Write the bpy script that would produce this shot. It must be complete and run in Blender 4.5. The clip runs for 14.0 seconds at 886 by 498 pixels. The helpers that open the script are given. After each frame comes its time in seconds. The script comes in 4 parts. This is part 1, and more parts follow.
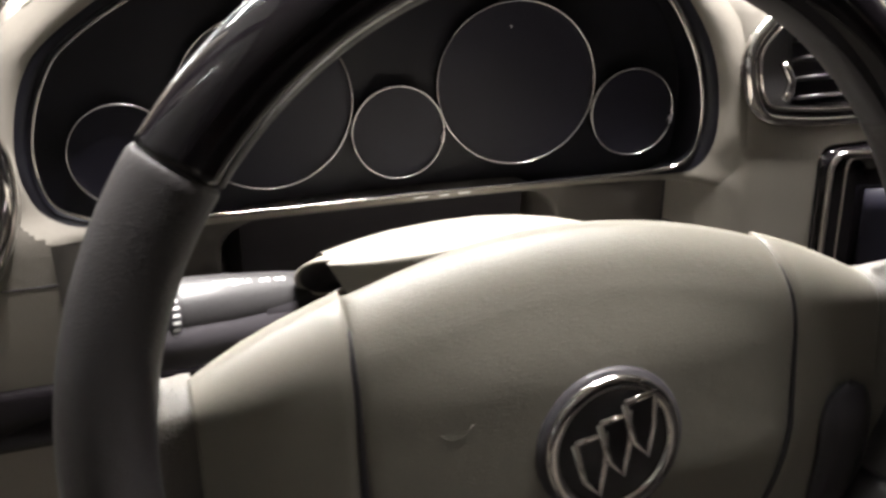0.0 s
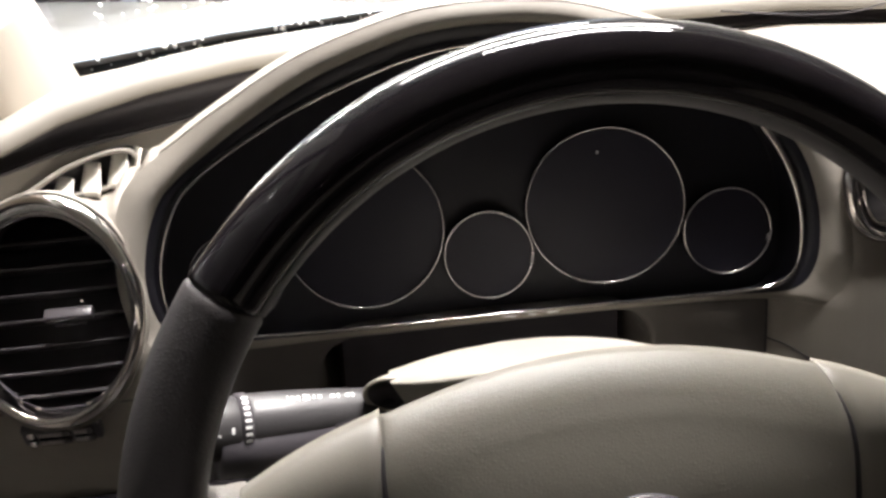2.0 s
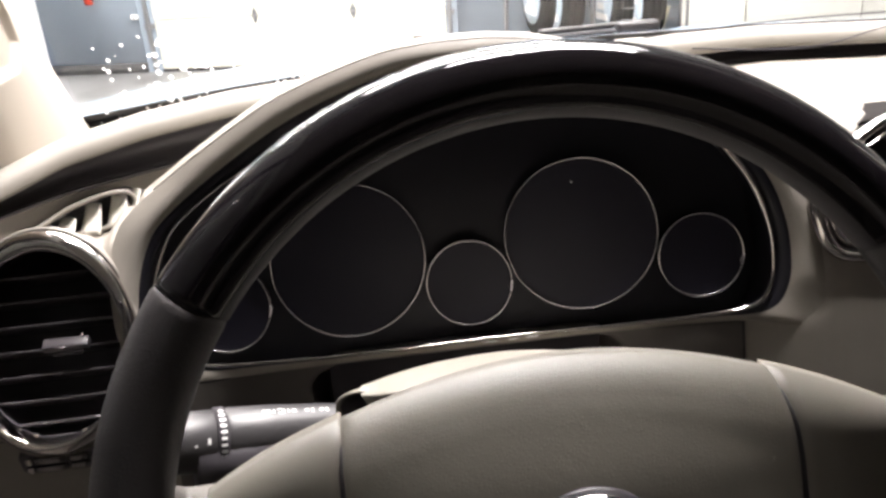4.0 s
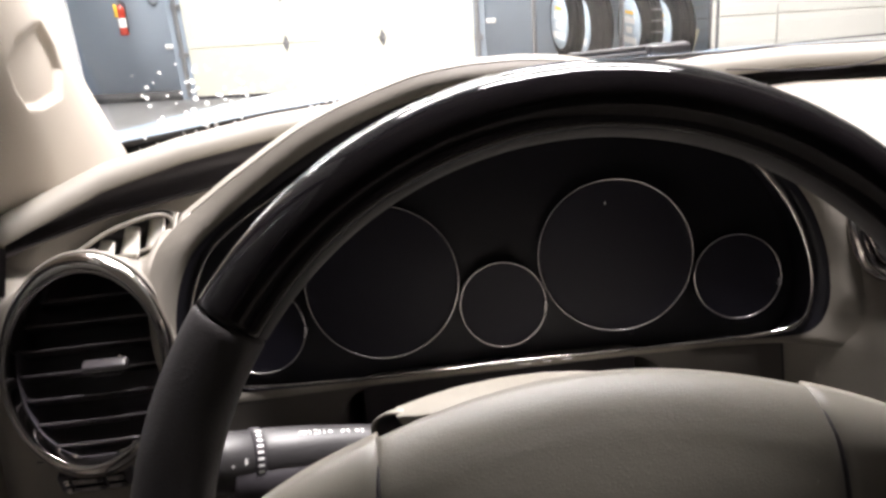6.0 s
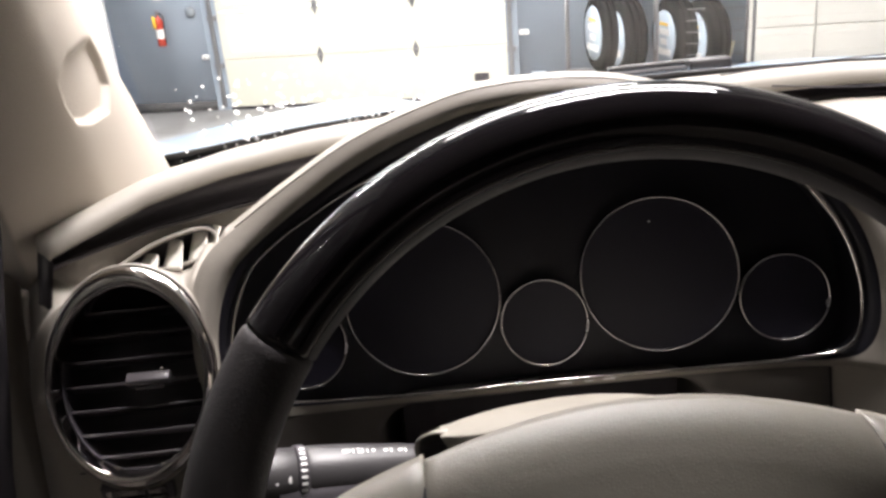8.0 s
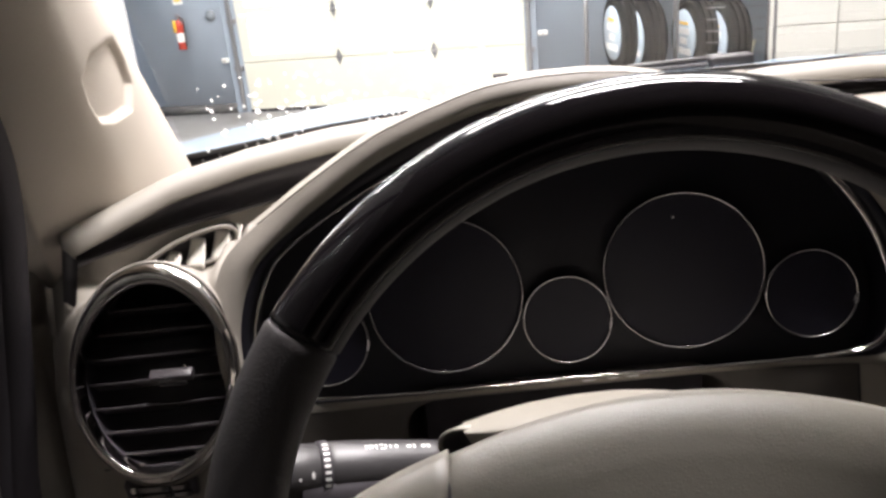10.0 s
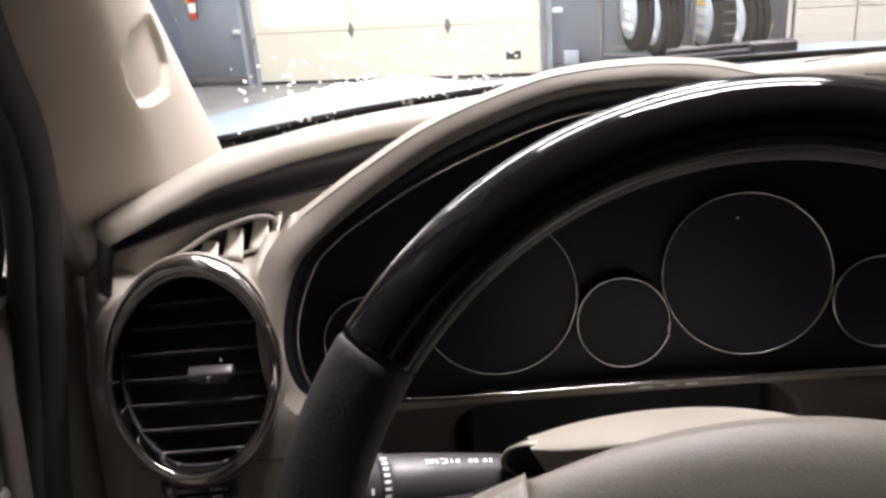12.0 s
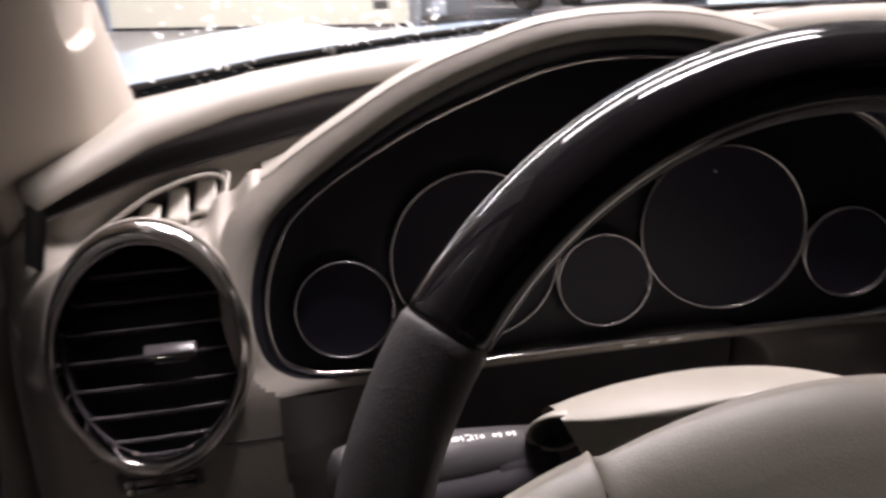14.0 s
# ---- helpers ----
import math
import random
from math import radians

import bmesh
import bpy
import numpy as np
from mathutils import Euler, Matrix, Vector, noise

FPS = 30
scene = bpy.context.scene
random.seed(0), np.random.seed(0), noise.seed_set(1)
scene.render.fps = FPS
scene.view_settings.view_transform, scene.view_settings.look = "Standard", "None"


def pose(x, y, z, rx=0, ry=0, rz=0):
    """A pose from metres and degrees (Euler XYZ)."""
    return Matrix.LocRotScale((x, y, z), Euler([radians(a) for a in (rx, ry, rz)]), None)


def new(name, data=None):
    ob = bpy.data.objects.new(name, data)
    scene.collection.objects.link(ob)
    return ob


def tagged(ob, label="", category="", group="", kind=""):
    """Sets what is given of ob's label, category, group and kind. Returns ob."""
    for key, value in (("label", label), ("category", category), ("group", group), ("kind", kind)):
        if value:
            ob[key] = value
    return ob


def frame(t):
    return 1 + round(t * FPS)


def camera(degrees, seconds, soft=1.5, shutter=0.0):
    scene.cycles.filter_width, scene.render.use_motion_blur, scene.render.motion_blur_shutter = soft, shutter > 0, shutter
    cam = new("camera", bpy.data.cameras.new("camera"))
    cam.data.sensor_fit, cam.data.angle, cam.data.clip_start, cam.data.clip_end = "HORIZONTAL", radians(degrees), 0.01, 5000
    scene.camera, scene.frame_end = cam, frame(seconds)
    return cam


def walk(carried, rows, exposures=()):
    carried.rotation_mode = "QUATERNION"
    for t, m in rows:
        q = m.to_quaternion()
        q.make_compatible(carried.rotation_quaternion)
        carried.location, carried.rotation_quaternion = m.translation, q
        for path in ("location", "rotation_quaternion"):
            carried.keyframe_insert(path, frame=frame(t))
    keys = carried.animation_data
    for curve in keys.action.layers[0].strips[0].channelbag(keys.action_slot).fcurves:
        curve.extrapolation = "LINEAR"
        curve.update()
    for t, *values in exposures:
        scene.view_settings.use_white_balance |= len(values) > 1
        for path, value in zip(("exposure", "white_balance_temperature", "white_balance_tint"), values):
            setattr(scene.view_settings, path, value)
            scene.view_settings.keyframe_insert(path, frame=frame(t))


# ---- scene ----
cam = camera(56.23, 14.0, soft=3.0, shutter=0.5)
ROWS = [
    (0, -0, 0, 1.3884, 54.914, -4.424, -18.572),
    (0.5, 0.0502, -0.0179, 1.4006, 55.443, -0.266, -15.355),
    (1, 0.0589, -0.0343, 1.4071, 59.217, 0.912, -11.887),
    (1.5, 0.0494, -0.0297, 1.4064, 61.52, 1.406, -9.453),
    (2, 0.0498, -0.0289, 1.408, 62.195, 1.784, -8.397),
    (2.5, 0.0541, -0.0368, 1.4085, 63.202, 2.117, -7.902),
    (5, 0.0825, -0.0678, 1.3903, 67.504, 4.543, -6.82),
    (5.5, 0.0779, -0.0647, 1.3918, 67.72, 4.651, -6.125),
    (6, 0.0721, -0.0637, 1.3957, 68.208, 4.446, -5.516),
    (6.5, 0.0699, -0.0619, 1.3963, 68.387, 4.591, -4.764),
    (7, 0.0652, -0.0582, 1.3983, 68.819, 4.531, -4.287),
    (7.5, 0.0631, -0.0578, 1.3981, 68.947, 4.653, -3.775),
    (8, 0.0646, -0.0592, 1.3997, 69.094, 4.655, -3.364),
    (10.5, 0.0618, -0.0576, 1.3954, 69.43, 5.396, -2.085),
    (11, 0.0575, -0.0542, 1.3974, 69.679, 5.373, -1.695),
    (11.5, 0.038, -0.0405, 1.4034, 69.431, 5.065, -0.458),
    (12, 0.0325, -0.0277, 1.4018, 67.729, 4.283, -1.412),
    (12.5, 0.0203, -0.0166, 1.4006, 67.404, 3.315, -2.153),
    (13, -0.0053, -0.0193, 1.3934, 67.025, 1.824, -2.337),
    (13.5, -0.0219, -0.0212, 1.3924, 66.729, 0.958, -2.83),
    (14, -0.0375, 0.013, 1.3955, 64.045, 1.583, -10.473),
]
EXPOSURES = [(0, 1.75, 6400, 12), (0.6, 1.68, 6400, 12), (1, 1.73, 6400, 14), (1.5, 1.43, 6400, 14), (2.5, 1.25, 6400, 14), (5, 0.94, 6350, 17), (8, 0.72, 6350, 17), (11, 0.62, 6350, 17), (12.5, 0.50, 6380, 22), (14, 0.46, 6400, 25)]
walk(cam, [(t, pose(x, y, z, rx, ry, rz)) for t, x, y, z, rx, ry, rz in ROWS], EXPOSURES)

# the exposure falls as the bright windscreen comes into view
# ---- world and lights ----
world = bpy.data.worlds.new("world")
world.use_nodes = True
scene.world = world
wn = world.node_tree.nodes
sky = wn.new("ShaderNodeTexSky")
sky.sky_type, sky.sun_disc = "NISHITA", False
sky.sun_elevation, sky.sun_rotation = radians(35), radians(40)
wn["Background"].inputs["Strength"].default_value = 0.1
world.node_tree.links.new(sky.outputs[0], wn["Background"].inputs["Color"])

FLOOR = -0.14          # the garage floor
CEIL = 4.1
WALL = Matrix.Translation((-0.742, 8.41, FLOOR)) @ Matrix.Rotation(math.atan2(-0.2375, 0.9714), 4, "Z")  # the door wall: x along it, y into it, z up


def lamp(name, x, y, z, sx, sy, watts, colour, rz=0.0):
    """An unseen overhead light, pointing down."""
    d = bpy.data.lights.new(name, "AREA")
    d.shape, d.size, d.size_y, d.energy, d.color = "RECTANGLE", sx, sy, watts, colour
    ob = new(name, d)
    ob.matrix_world = pose(x, y, z, 0, 0, rz)
    return ob


COOL = (1.0, 0.965, 0.91)
# no fixtures are seen; the last two are added to brighten dash and wheel
for lx, ly, long, wide, watts in [(-0.6, 5.6, 5.0, 0.3, 400), (0.6, 2.5, 3.0, 0.7, 150), (0.85, 1.2, 1.7, 0.18, 105), (0.5, 0.82, 0.5, 0.5, 85)]:
    lamp("unseen_overhead_light", lx, ly, CEIL - 0.13, long, wide, watts, COOL)

# ---- materials ----
def material(name, colour, rough=0.5, metal=0.0, grain=0.0, grain_size=0.002, blotch=0.08, blotch_size=0.15, coat=0.0, rough_var=0.08, spec=0.5, dirt=None):
    """A surface with two scales of variation: fine grain (bump) and broad blotches (tone and gloss)."""
    m = bpy.data.materials.new(name)
    m.use_nodes = True
    n, l = m.node_tree.nodes, m.node_tree.links
    b = n["Principled BSDF"]
    b.inputs["Metallic"].default_value = metal
    b.inputs["Coat Weight"].default_value = coat
    b.inputs["Coat Roughness"].default_value = 0.03
    b.inputs["Specular IOR Level"].default_value = spec
    co = n.new("ShaderNodeTexCoord")
    big = n.new("ShaderNodeTexNoise")
    big.inputs["Scale"].default_value, big.inputs["Detail"].default_value = 1 / blotch_size, 4
    l.new(co.outputs["Object"], big.inputs["Vector"])
    mix = n.new("ShaderNodeMix")
    mix.data_type = "RGBA"
    mix.inputs["A"].default_value = (*[c * (1 - blotch) for c in colour], 1)
    mix.inputs["B"].default_value = (*[min(1, c * (1 + blotch)) for c in colour], 1)
    l.new(big.outputs["Fac"], mix.inputs["Factor"])
    out = mix.outputs["Result"]
    fine = n.new("ShaderNodeTexNoise")
    fine.inputs["Scale"].default_value, fine.inputs["Detail"].default_value = 1 / grain_size, 3
    l.new(co.outputs["Object"], fine.inputs["Vector"])
    if dirt:
        ramp = n.new("ShaderNodeValToRGB")
        ramp.color_ramp.elements[0].position, ramp.color_ramp.elements[1].position = 0.52, 0.74
        l.new(big.outputs["Fac"], ramp.inputs["Fac"])
        m2 = n.new("ShaderNodeMix")
        m2.data_type = "RGBA"
        m2.inputs["B"].default_value = (*dirt, 1)
        l.new(ramp.outputs["Color"], m2.inputs["Factor"])
        l.new(out, m2.inputs["A"])
        out = m2.outputs["Result"]
    l.new(out, b.inputs["Base Color"])
    rr = n.new("ShaderNodeMapRange")
    rr.inputs["To Min"].default_value, rr.inputs["To Max"].default_value = max(0.01, rough - rough_var), min(1, rough + rough_var)
    l.new(big.outputs["Fac"], rr.inputs["Value"])
    l.new(rr.outputs["Result"], b.inputs["Roughness"])
    if grain:
        bump = n.new("ShaderNodeBump")
        bump.inputs["Strength"].default_value, bump.inputs["Distance"].default_value = grain, grain_size * 0.5
        l.new(fine.outputs["Fac"], bump.inputs["Height"])
        l.new(bump.outputs["Normal"], b.inputs["Normal"])
    return m


def hide_leather(name, colour, rough, cell, depth):
    """Moulded or real leather: cell-like pores over soft folds."""
    m = material(name, colour, rough, 0, 0, 0.002, 0.07, 0.06)
    n, l = m.node_tree.nodes, m.node_tree.links
    b = n["Principled BSDF"]
    co = n.new("ShaderNodeTexCoord")
    v = n.new("ShaderNodeTexVoronoi")
    v.feature = "DISTANCE_TO_EDGE"
    v.inputs["Scale"].default_value = 1 / cell
    l.new(co.outputs["Object"], v.inputs["Vector"])
    s = n.new("ShaderNodeTexNoise")
    s.inputs["Scale"].default_value, s.inputs["Detail"].default_value = 0.25 / cell, 5
    l.new(co.outputs["Object"], s.inputs["Vector"])
    add = n.new("ShaderNodeMath")
    add.operation = "MULTIPLY_ADD"
    add.inputs[1].default_value = 0.8
    l.new(v.outputs["Distance"], add.inputs[0])
    l.new(s.outputs["Fac"], add.inputs[2])
    bump = n.new("ShaderNodeBump")
    bump.inputs["Strength"].default_value, bump.inputs["Distance"].default_value = depth, cell * 0.6
    l.new(add.outputs[0], bump.inputs["Height"])
    l.new(bump.outputs["Normal"], b.inputs["Normal"])
    return m


def glow(name, colour, strength):
    m = bpy.data.materials.new(name)
    m.use_nodes = True
    n, l = m.node_tree.nodes, m.node_tree.links
    n.remove(n["Principled BSDF"])
    e = n.new("ShaderNodeEmission")
    e.inputs["Color"].default_value, e.inputs["Strength"].default_value = (*colour, 1), strength
    l.new(e.outputs[0], n["Material Output"].inputs["Surface"])
    return m


def pane_glass(name, tint=(0.97, 0.98, 0.97)):
    """A thin pane: clear straight through, mirroring at the grazing edge."""
    m = bpy.data.materials.new(name)
    m.use_nodes = True
    n, l = m.node_tree.nodes, m.node_tree.links
    n.remove(n["Principled BSDF"])
    t, g, f, x, r = (n.new("ShaderNode" + k) for k in ("BsdfTransparent", "BsdfGlossy", "LayerWeight", "MixShader", "MapRange"))
    t.inputs["Color"].default_value = (*tint, 1)
    g.inputs["Roughness"].default_value = 0.02
    r.inputs["From Min"].default_value, r.inputs["To Min"].default_value, r.inputs["To Max"].default_value = 0.45, 0.012, 0.13
    l.new(f.outputs["Facing"], r.inputs["Value"]), l.new(r.outputs["Result"], x.inputs[0])
    l.new(t.outputs[0], x.inputs[1]), l.new(g.outputs[0], x.inputs[2])
    l.new(x.outputs[0], n["Material Output"].inputs["Surface"])
    return m


GREYWALL = material("grey_wall_paint", (0.22, 0.22, 0.22), 0.7, 0, 0.15, 0.01, 0.08, 0.8)
TAUPE = hide_leather("taupe_moulded_vinyl", (0.235, 0.214, 0.186), 0.48, 0.0016, 0.25)
PAD = hide_leather("taupe_hub_vinyl", (0.218, 0.202, 0.171), 0.44, 0.0016, 0.20)
TAUPE_LIGHT = material("light_taupe_plastic", (0.235, 0.216, 0.185), 0.5, 0, 0.25, 0.0012)
PILLAR = material("pillar_cloth", (0.43, 0.39, 0.335), 0.75, 0, 0.35, 0.0012)
SPOKE = material("smooth_taupe_vinyl", (0.218, 0.202, 0.171), 0.40, 0, 0.1, 0.0012, 0.06, 0.05)
LEATHER = hide_leather("dark_grey_leather", (0.040, 0.036, 0.037), 0.46, 0.0014, 0.4)
BAND = material("charcoal_soft_rim", (0.048, 0.045, 0.049), 0.6, 0, 0, 0.01, 0.05, 0.05)
GLOSS = material("black_lacquered_wood", (0.009, 0.0075, 0.009), 0.05, 0, 0, 0.01, 0.4, 0.03, rough_var=0.02)
SATIN = material("black_satin_plastic", (0.045, 0.041, 0.046), 0.42, 0, 0.2, 0.001)
BLACK = material("black_bezel_plastic", (0.009, 0.0085, 0.013), 0.45, 0, 0.12, 0.0015, 0.2, spec=0.3)
FACE = material("smoked_gauge_face", (0.010, 0.009, 0.017), 0.5, 0, 0, 0.01, 0.2, spec=0.3)
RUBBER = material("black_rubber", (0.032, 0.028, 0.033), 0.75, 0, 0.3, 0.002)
CHROME = material("chrome", (0.62, 0.585, 0.565), 0.07, 1, 0, 0.01, 0.06, 0.03, rough_var=0.03)
RINGMETAL = material("satin_metal_ring", (0.58, 0.56, 0.56), 0.24, 1, 0, 0.01, 0.15, 0.02)
DARKCHROME = material("dark_chrome", (0.18, 0.17, 0.17), 0.14, 1, 0, 0.01, 0.1, 0.03)
WEB = hide_leather("taupe_grey_leather", (0.135, 0.124, 0.110), 0.45, 0.0018, 0.6)
# the dash taupe darkened: shade under the gauges put into the colour
TAUPE_SHADED = hide_leather("shaded_taupe_vinyl", (0.080, 0.072, 0.065), 0.5, 0.0016, 0.25)
STALKGREY = material("charcoal_plastic", (0.038, 0.036, 0.037), 0.42, 0, 0.3, 0.0012)
WHITEMARK = material("white_print", (0.75, 0.75, 0.73), 0.6)
SLATGREY = material("vent_slat_grey", (0.050, 0.045, 0.048), 0.3, 0, 0.1, 0.002)
HEADLINER = material("grey_headliner", (0.24, 0.225, 0.205), 0.9, 0, 0.3, 0.002)
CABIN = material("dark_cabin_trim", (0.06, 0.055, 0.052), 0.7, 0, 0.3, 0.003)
# door taupe with the shade at the dash end put into its colour
DOORTRIM = material("shaded_taupe_trim", (0.115, 0.100, 0.092), 0.6, 0, 0.25, 0.0015)
PALETRIM = material("pale_grey_trim", (0.36, 0.33, 0.315), 0.5, 0, 0.15, 0.002)
PALEFIN = material("pale_vent_plastic", (0.78, 0.75, 0.68), 0.45, 0, 0.1, 0.002)
GLASS = pane_glass("window_glass")
FRIT = material("black_ceramic_band", (0.012, 0.012, 0.014), 0.3, 0, 0.1, 0.003)
DROP = material("water_bead", (0.97, 0.98, 1.0), 0.15, 0, 0, 0.01, 0.01, spec=1.0)
dn, dl = DROP.node_tree.nodes, DROP.node_tree.links
dt, dm = dn.new("ShaderNodeBsdfTranslucent"), dn.new("ShaderNodeMixShader")
dt.inputs["Color"].default_value = (1, 1, 1, 1)
dm.inputs[0].default_value = 0.6
dl.new(dn["Principled BSDF"].outputs[0], dm.inputs[1]), dl.new(dt.outputs[0], dm.inputs[2]), dl.new(dm.outputs[0], dn["Material Output"].inputs["Surface"])
PAINT = material("pale_blue_car_paint", (0.23, 0.30, 0.38), 0.30, 0.2, 0, 0.01, 0.1, 0.4, coat=0.3)
BLUEWALL = material("blue_grey_wall_paint", (0.32, 0.375, 0.44), 0.6, 0, 0.15, 0.01, 0.08, 0.7)
DARKBASE = material("charcoal_baseboard", (0.07, 0.07, 0.072), 0.85, 0, 0.1, 0.01)
WHITEWALL = material("white_wall_paint", (0.78, 0.77, 0.72), 0.65, 0, 0.15, 0.01, 0.04, 0.8)
DOORCREAM = material("cream_steel_door", (0.60, 0.59, 0.50), 0.45, 0, 0.1, 0.004, 0.05, 0.5)
STEEL = material("galvanised_steel", (0.30, 0.30, 0.31), 0.38, 0.8, 0.1, 0.004, 0.25, 0.1)
BELLGREY = material("grey_blue_enamel", (0.20, 0.225, 0.25), 0.5)
HINGE = material("dull_zinc", (0.16, 0.16, 0.165), 0.55, 0.3, 0.1, 0.004)
CONCRETE = material("painted_concrete_floor", (0.33, 0.33, 0.33), 0.35, 0, 0.2, 0.01, 0.25, 0.6, dirt=(0.2, 0.19, 0.18))
TYRE = material("tyre_rubber", (0.008, 0.008, 0.009), 0.85, 0, 0.3, 0.004, spec=0.06)
RED = material("red_enamel", (0.42, 0.040, 0.02), 0.3)
YELLOW = material("yellow_tag", (0.80, 0.48, 0.03), 0.6)
CARD = material("white_card", (0.72, 0.72, 0.70), 0.7, 0, 0.1, 0.003)
ALUMINIUM = material("white_aluminium", (0.7, 0.7, 0.7), 0.4)
POSTER = material("pale_blue_print", (0.36, 0.43, 0.50), 0.5)


# ---- building helpers ----
def part(name, bm, mat, parent=None, label="", smooth=True, bevel=0.0):
    """Links a bmesh as ONE mesh object, under parent if given."""
    bmesh.ops.recalc_face_normals(bm, faces=bm.faces)
    me = bpy.data.meshes.new(name)
    bm.to_mesh(me)
    bm.free()
    me.materials.append(mat)
    for p in me.polygons:
        p.use_smooth = smooth
    ob = new(name, me)
    if parent:
        ob.parent = parent
    if label:
        ob["label"] = label
    if bevel:
        md = ob.modifiers.new("bevel", "BEVEL")
        md.width, md.segments, md.limit_method = bevel, 2, "ANGLE"
    return ob


def thing(name, m, label, category, group="", kind=""):
    ob = new(name)
    ob.empty_display_size = 0.02
    ob.matrix_world = m
    return tagged(ob, label, category, group, kind)


def spline(points, n, closed=False):
    """Points along a smooth curve through the given ones."""
    p = [Vector(q) for q in points]
    k = len(p)
    out = []
    spans = k if closed else k - 1
    for i in range(n if closed else n + 1):
        s = spans * i / n
        a = min(int(s), spans - 1)
        f = s - a
        g = (lambda j: p[j % k]) if closed else (lambda j: p[max(0, min(k - 1, j))])
        p0, p1, p2, p3 = g(a - 1), g(a), g(a + 1), g(a + 2)
        out.append(0.5 * (2 * p1 + (p2 - p0) * f + (2 * p0 - 5 * p1 + 4 * p2 - p3) * f * f + (3 * p1 - p0 - 3 * p2 + p3) * f ** 3))
    return out


def loft(rows, across=False, along=False, caps=False, bm=None):
    """A skin over rows of points. across: each row closes on itself; along: the last row joins the first."""
    bm = bm or bmesh.new()
    vs = [[bm.verts.new(p) for p in r] for r in rows]
    nr, nc = len(vs), len(vs[0])
    for i in range(nr if along else nr - 1):
        a, b = vs[i], vs[(i + 1) % nr]
        for j in range(nc if across else nc - 1):
            j2 = (j + 1) % nc
            bm.faces.new((a[j], a[j2], b[j2], b[j]))
    if caps:
        bm.faces.new(vs[0][::-1])
        bm.faces.new(vs[-1])
    return bm


def thicken(bm, depth):
    """Gives a sheet its thickness, away from its front."""
    bmesh.ops.recalc_face_normals(bm, faces=bm.faces)
    bmesh.ops.solidify(bm, geom=bm.faces[:], thickness=depth)
    return bm


def sheet(fn, nu, nv, depth=0.0):
    bm = loft([[fn(i / nu, j / nv) for i in range(nu + 1)] for j in range(nv + 1)])
    if depth:
        thicken(bm, depth)
    return bm


def tube(path, ra, rb=None, up=(0, 0, 1), closed=False, n=10, taper=None):
    """A rounded bar along a path; ra across, rb along up."""
    rb = rb or ra
    rows = []
    k = len(path)
    for i, p in enumerate(path):
        a = path[(i - 1) % k] if closed or i else p
        b = path[(i + 1) % k] if closed or i < k - 1 else p
        d = (b - a).normalized()
        s = d.cross(Vector(up)).normalized()
        w = s.cross(d).normalized()
        f = taper(i / max(1, k - 1)) if taper else 1
        rows.append([p + f * (s * ra * math.cos(2 * math.pi * j / n) + w * rb * math.sin(2 * math.pi * j / n)) for j in range(n)])
    return loft(rows, across=True, along=closed, caps=not closed)


def lathe(profile, n=32, axis=None):
    """A turned body: profile of (radius, height) round z, moved by axis."""
    m = axis or Matrix()
    rows = [[m @ Vector((r * math.cos(2 * math.pi * j / n), r * math.sin(2 * math.pi * j / n), h)) for j in range(n)] for r, h in profile]
    bm = loft(rows, across=True)
    bmesh.ops.remove_doubles(bm, verts=bm.verts, dist=1e-6)
    return bm


def block(x0, y0, z0, x1, y1, z1, m=None, bm=None):
    bm = bm or bmesh.new()
    r = bmesh.ops.create_cube(bm, size=1)
    bmesh.ops.transform(bm, matrix=(m or Matrix()) @ Matrix.LocRotScale(((x0 + x1) / 2, (y0 + y1) / 2, (z0 + z1) / 2), None, (x1 - x0, y1 - y0, z1 - z0)), verts=r["verts"])
    return bm


def lerp(a, b, f):
    return a + (b - a) * f


def curve_at(table, x):
    """A smooth value between the rows (x, value) of a short table."""
    if x <= table[0][0]:
        return table[0][1]
    for (xa, ya), (xb, yb) in zip(table, table[1:]):
        if x <= xb:
            f = (x - xa) / (xb - xa)
            return ya + (yb - ya) * f
    return table[-1][1]



def smooth01(k):
    k = max(0.0, min(1.0, k))
    return k * k * (3 - 2 * k)


# ---- the garage ----
def on_wall(bm):
    bmesh.ops.transform(bm, matrix=WALL, verts=bm.verts)
    return bm


floor = tagged(part("floor", block(-14, -14, FLOOR - 0.2, 14, 20, FLOOR), CONCRETE), "grey painted concrete workshop floor", "floor", kind="structure")
ceiling = tagged(part("ceiling", block(-9, -9, CEIL, 11, 14, CEIL + 0.2), WHITEWALL), "white painted workshop ceiling", "ceiling", kind="structure")
# walls added to close the room, grey to cut bounce light on the car
for nm, box in (("wall_left", (-5.2, -9, FLOOR, -5.0, 4.8, CEIL)), ("wall_right", (8.0, -9, FLOOR, 8.2, 8, CEIL)), ("wall_back", (-9, -7.2, FLOOR, 9, -7.0, CEIL))):
    tagged(part(nm, block(*box), GREYWALL), "grey workshop wall added to keep bounce light down", "wall", kind="structure")

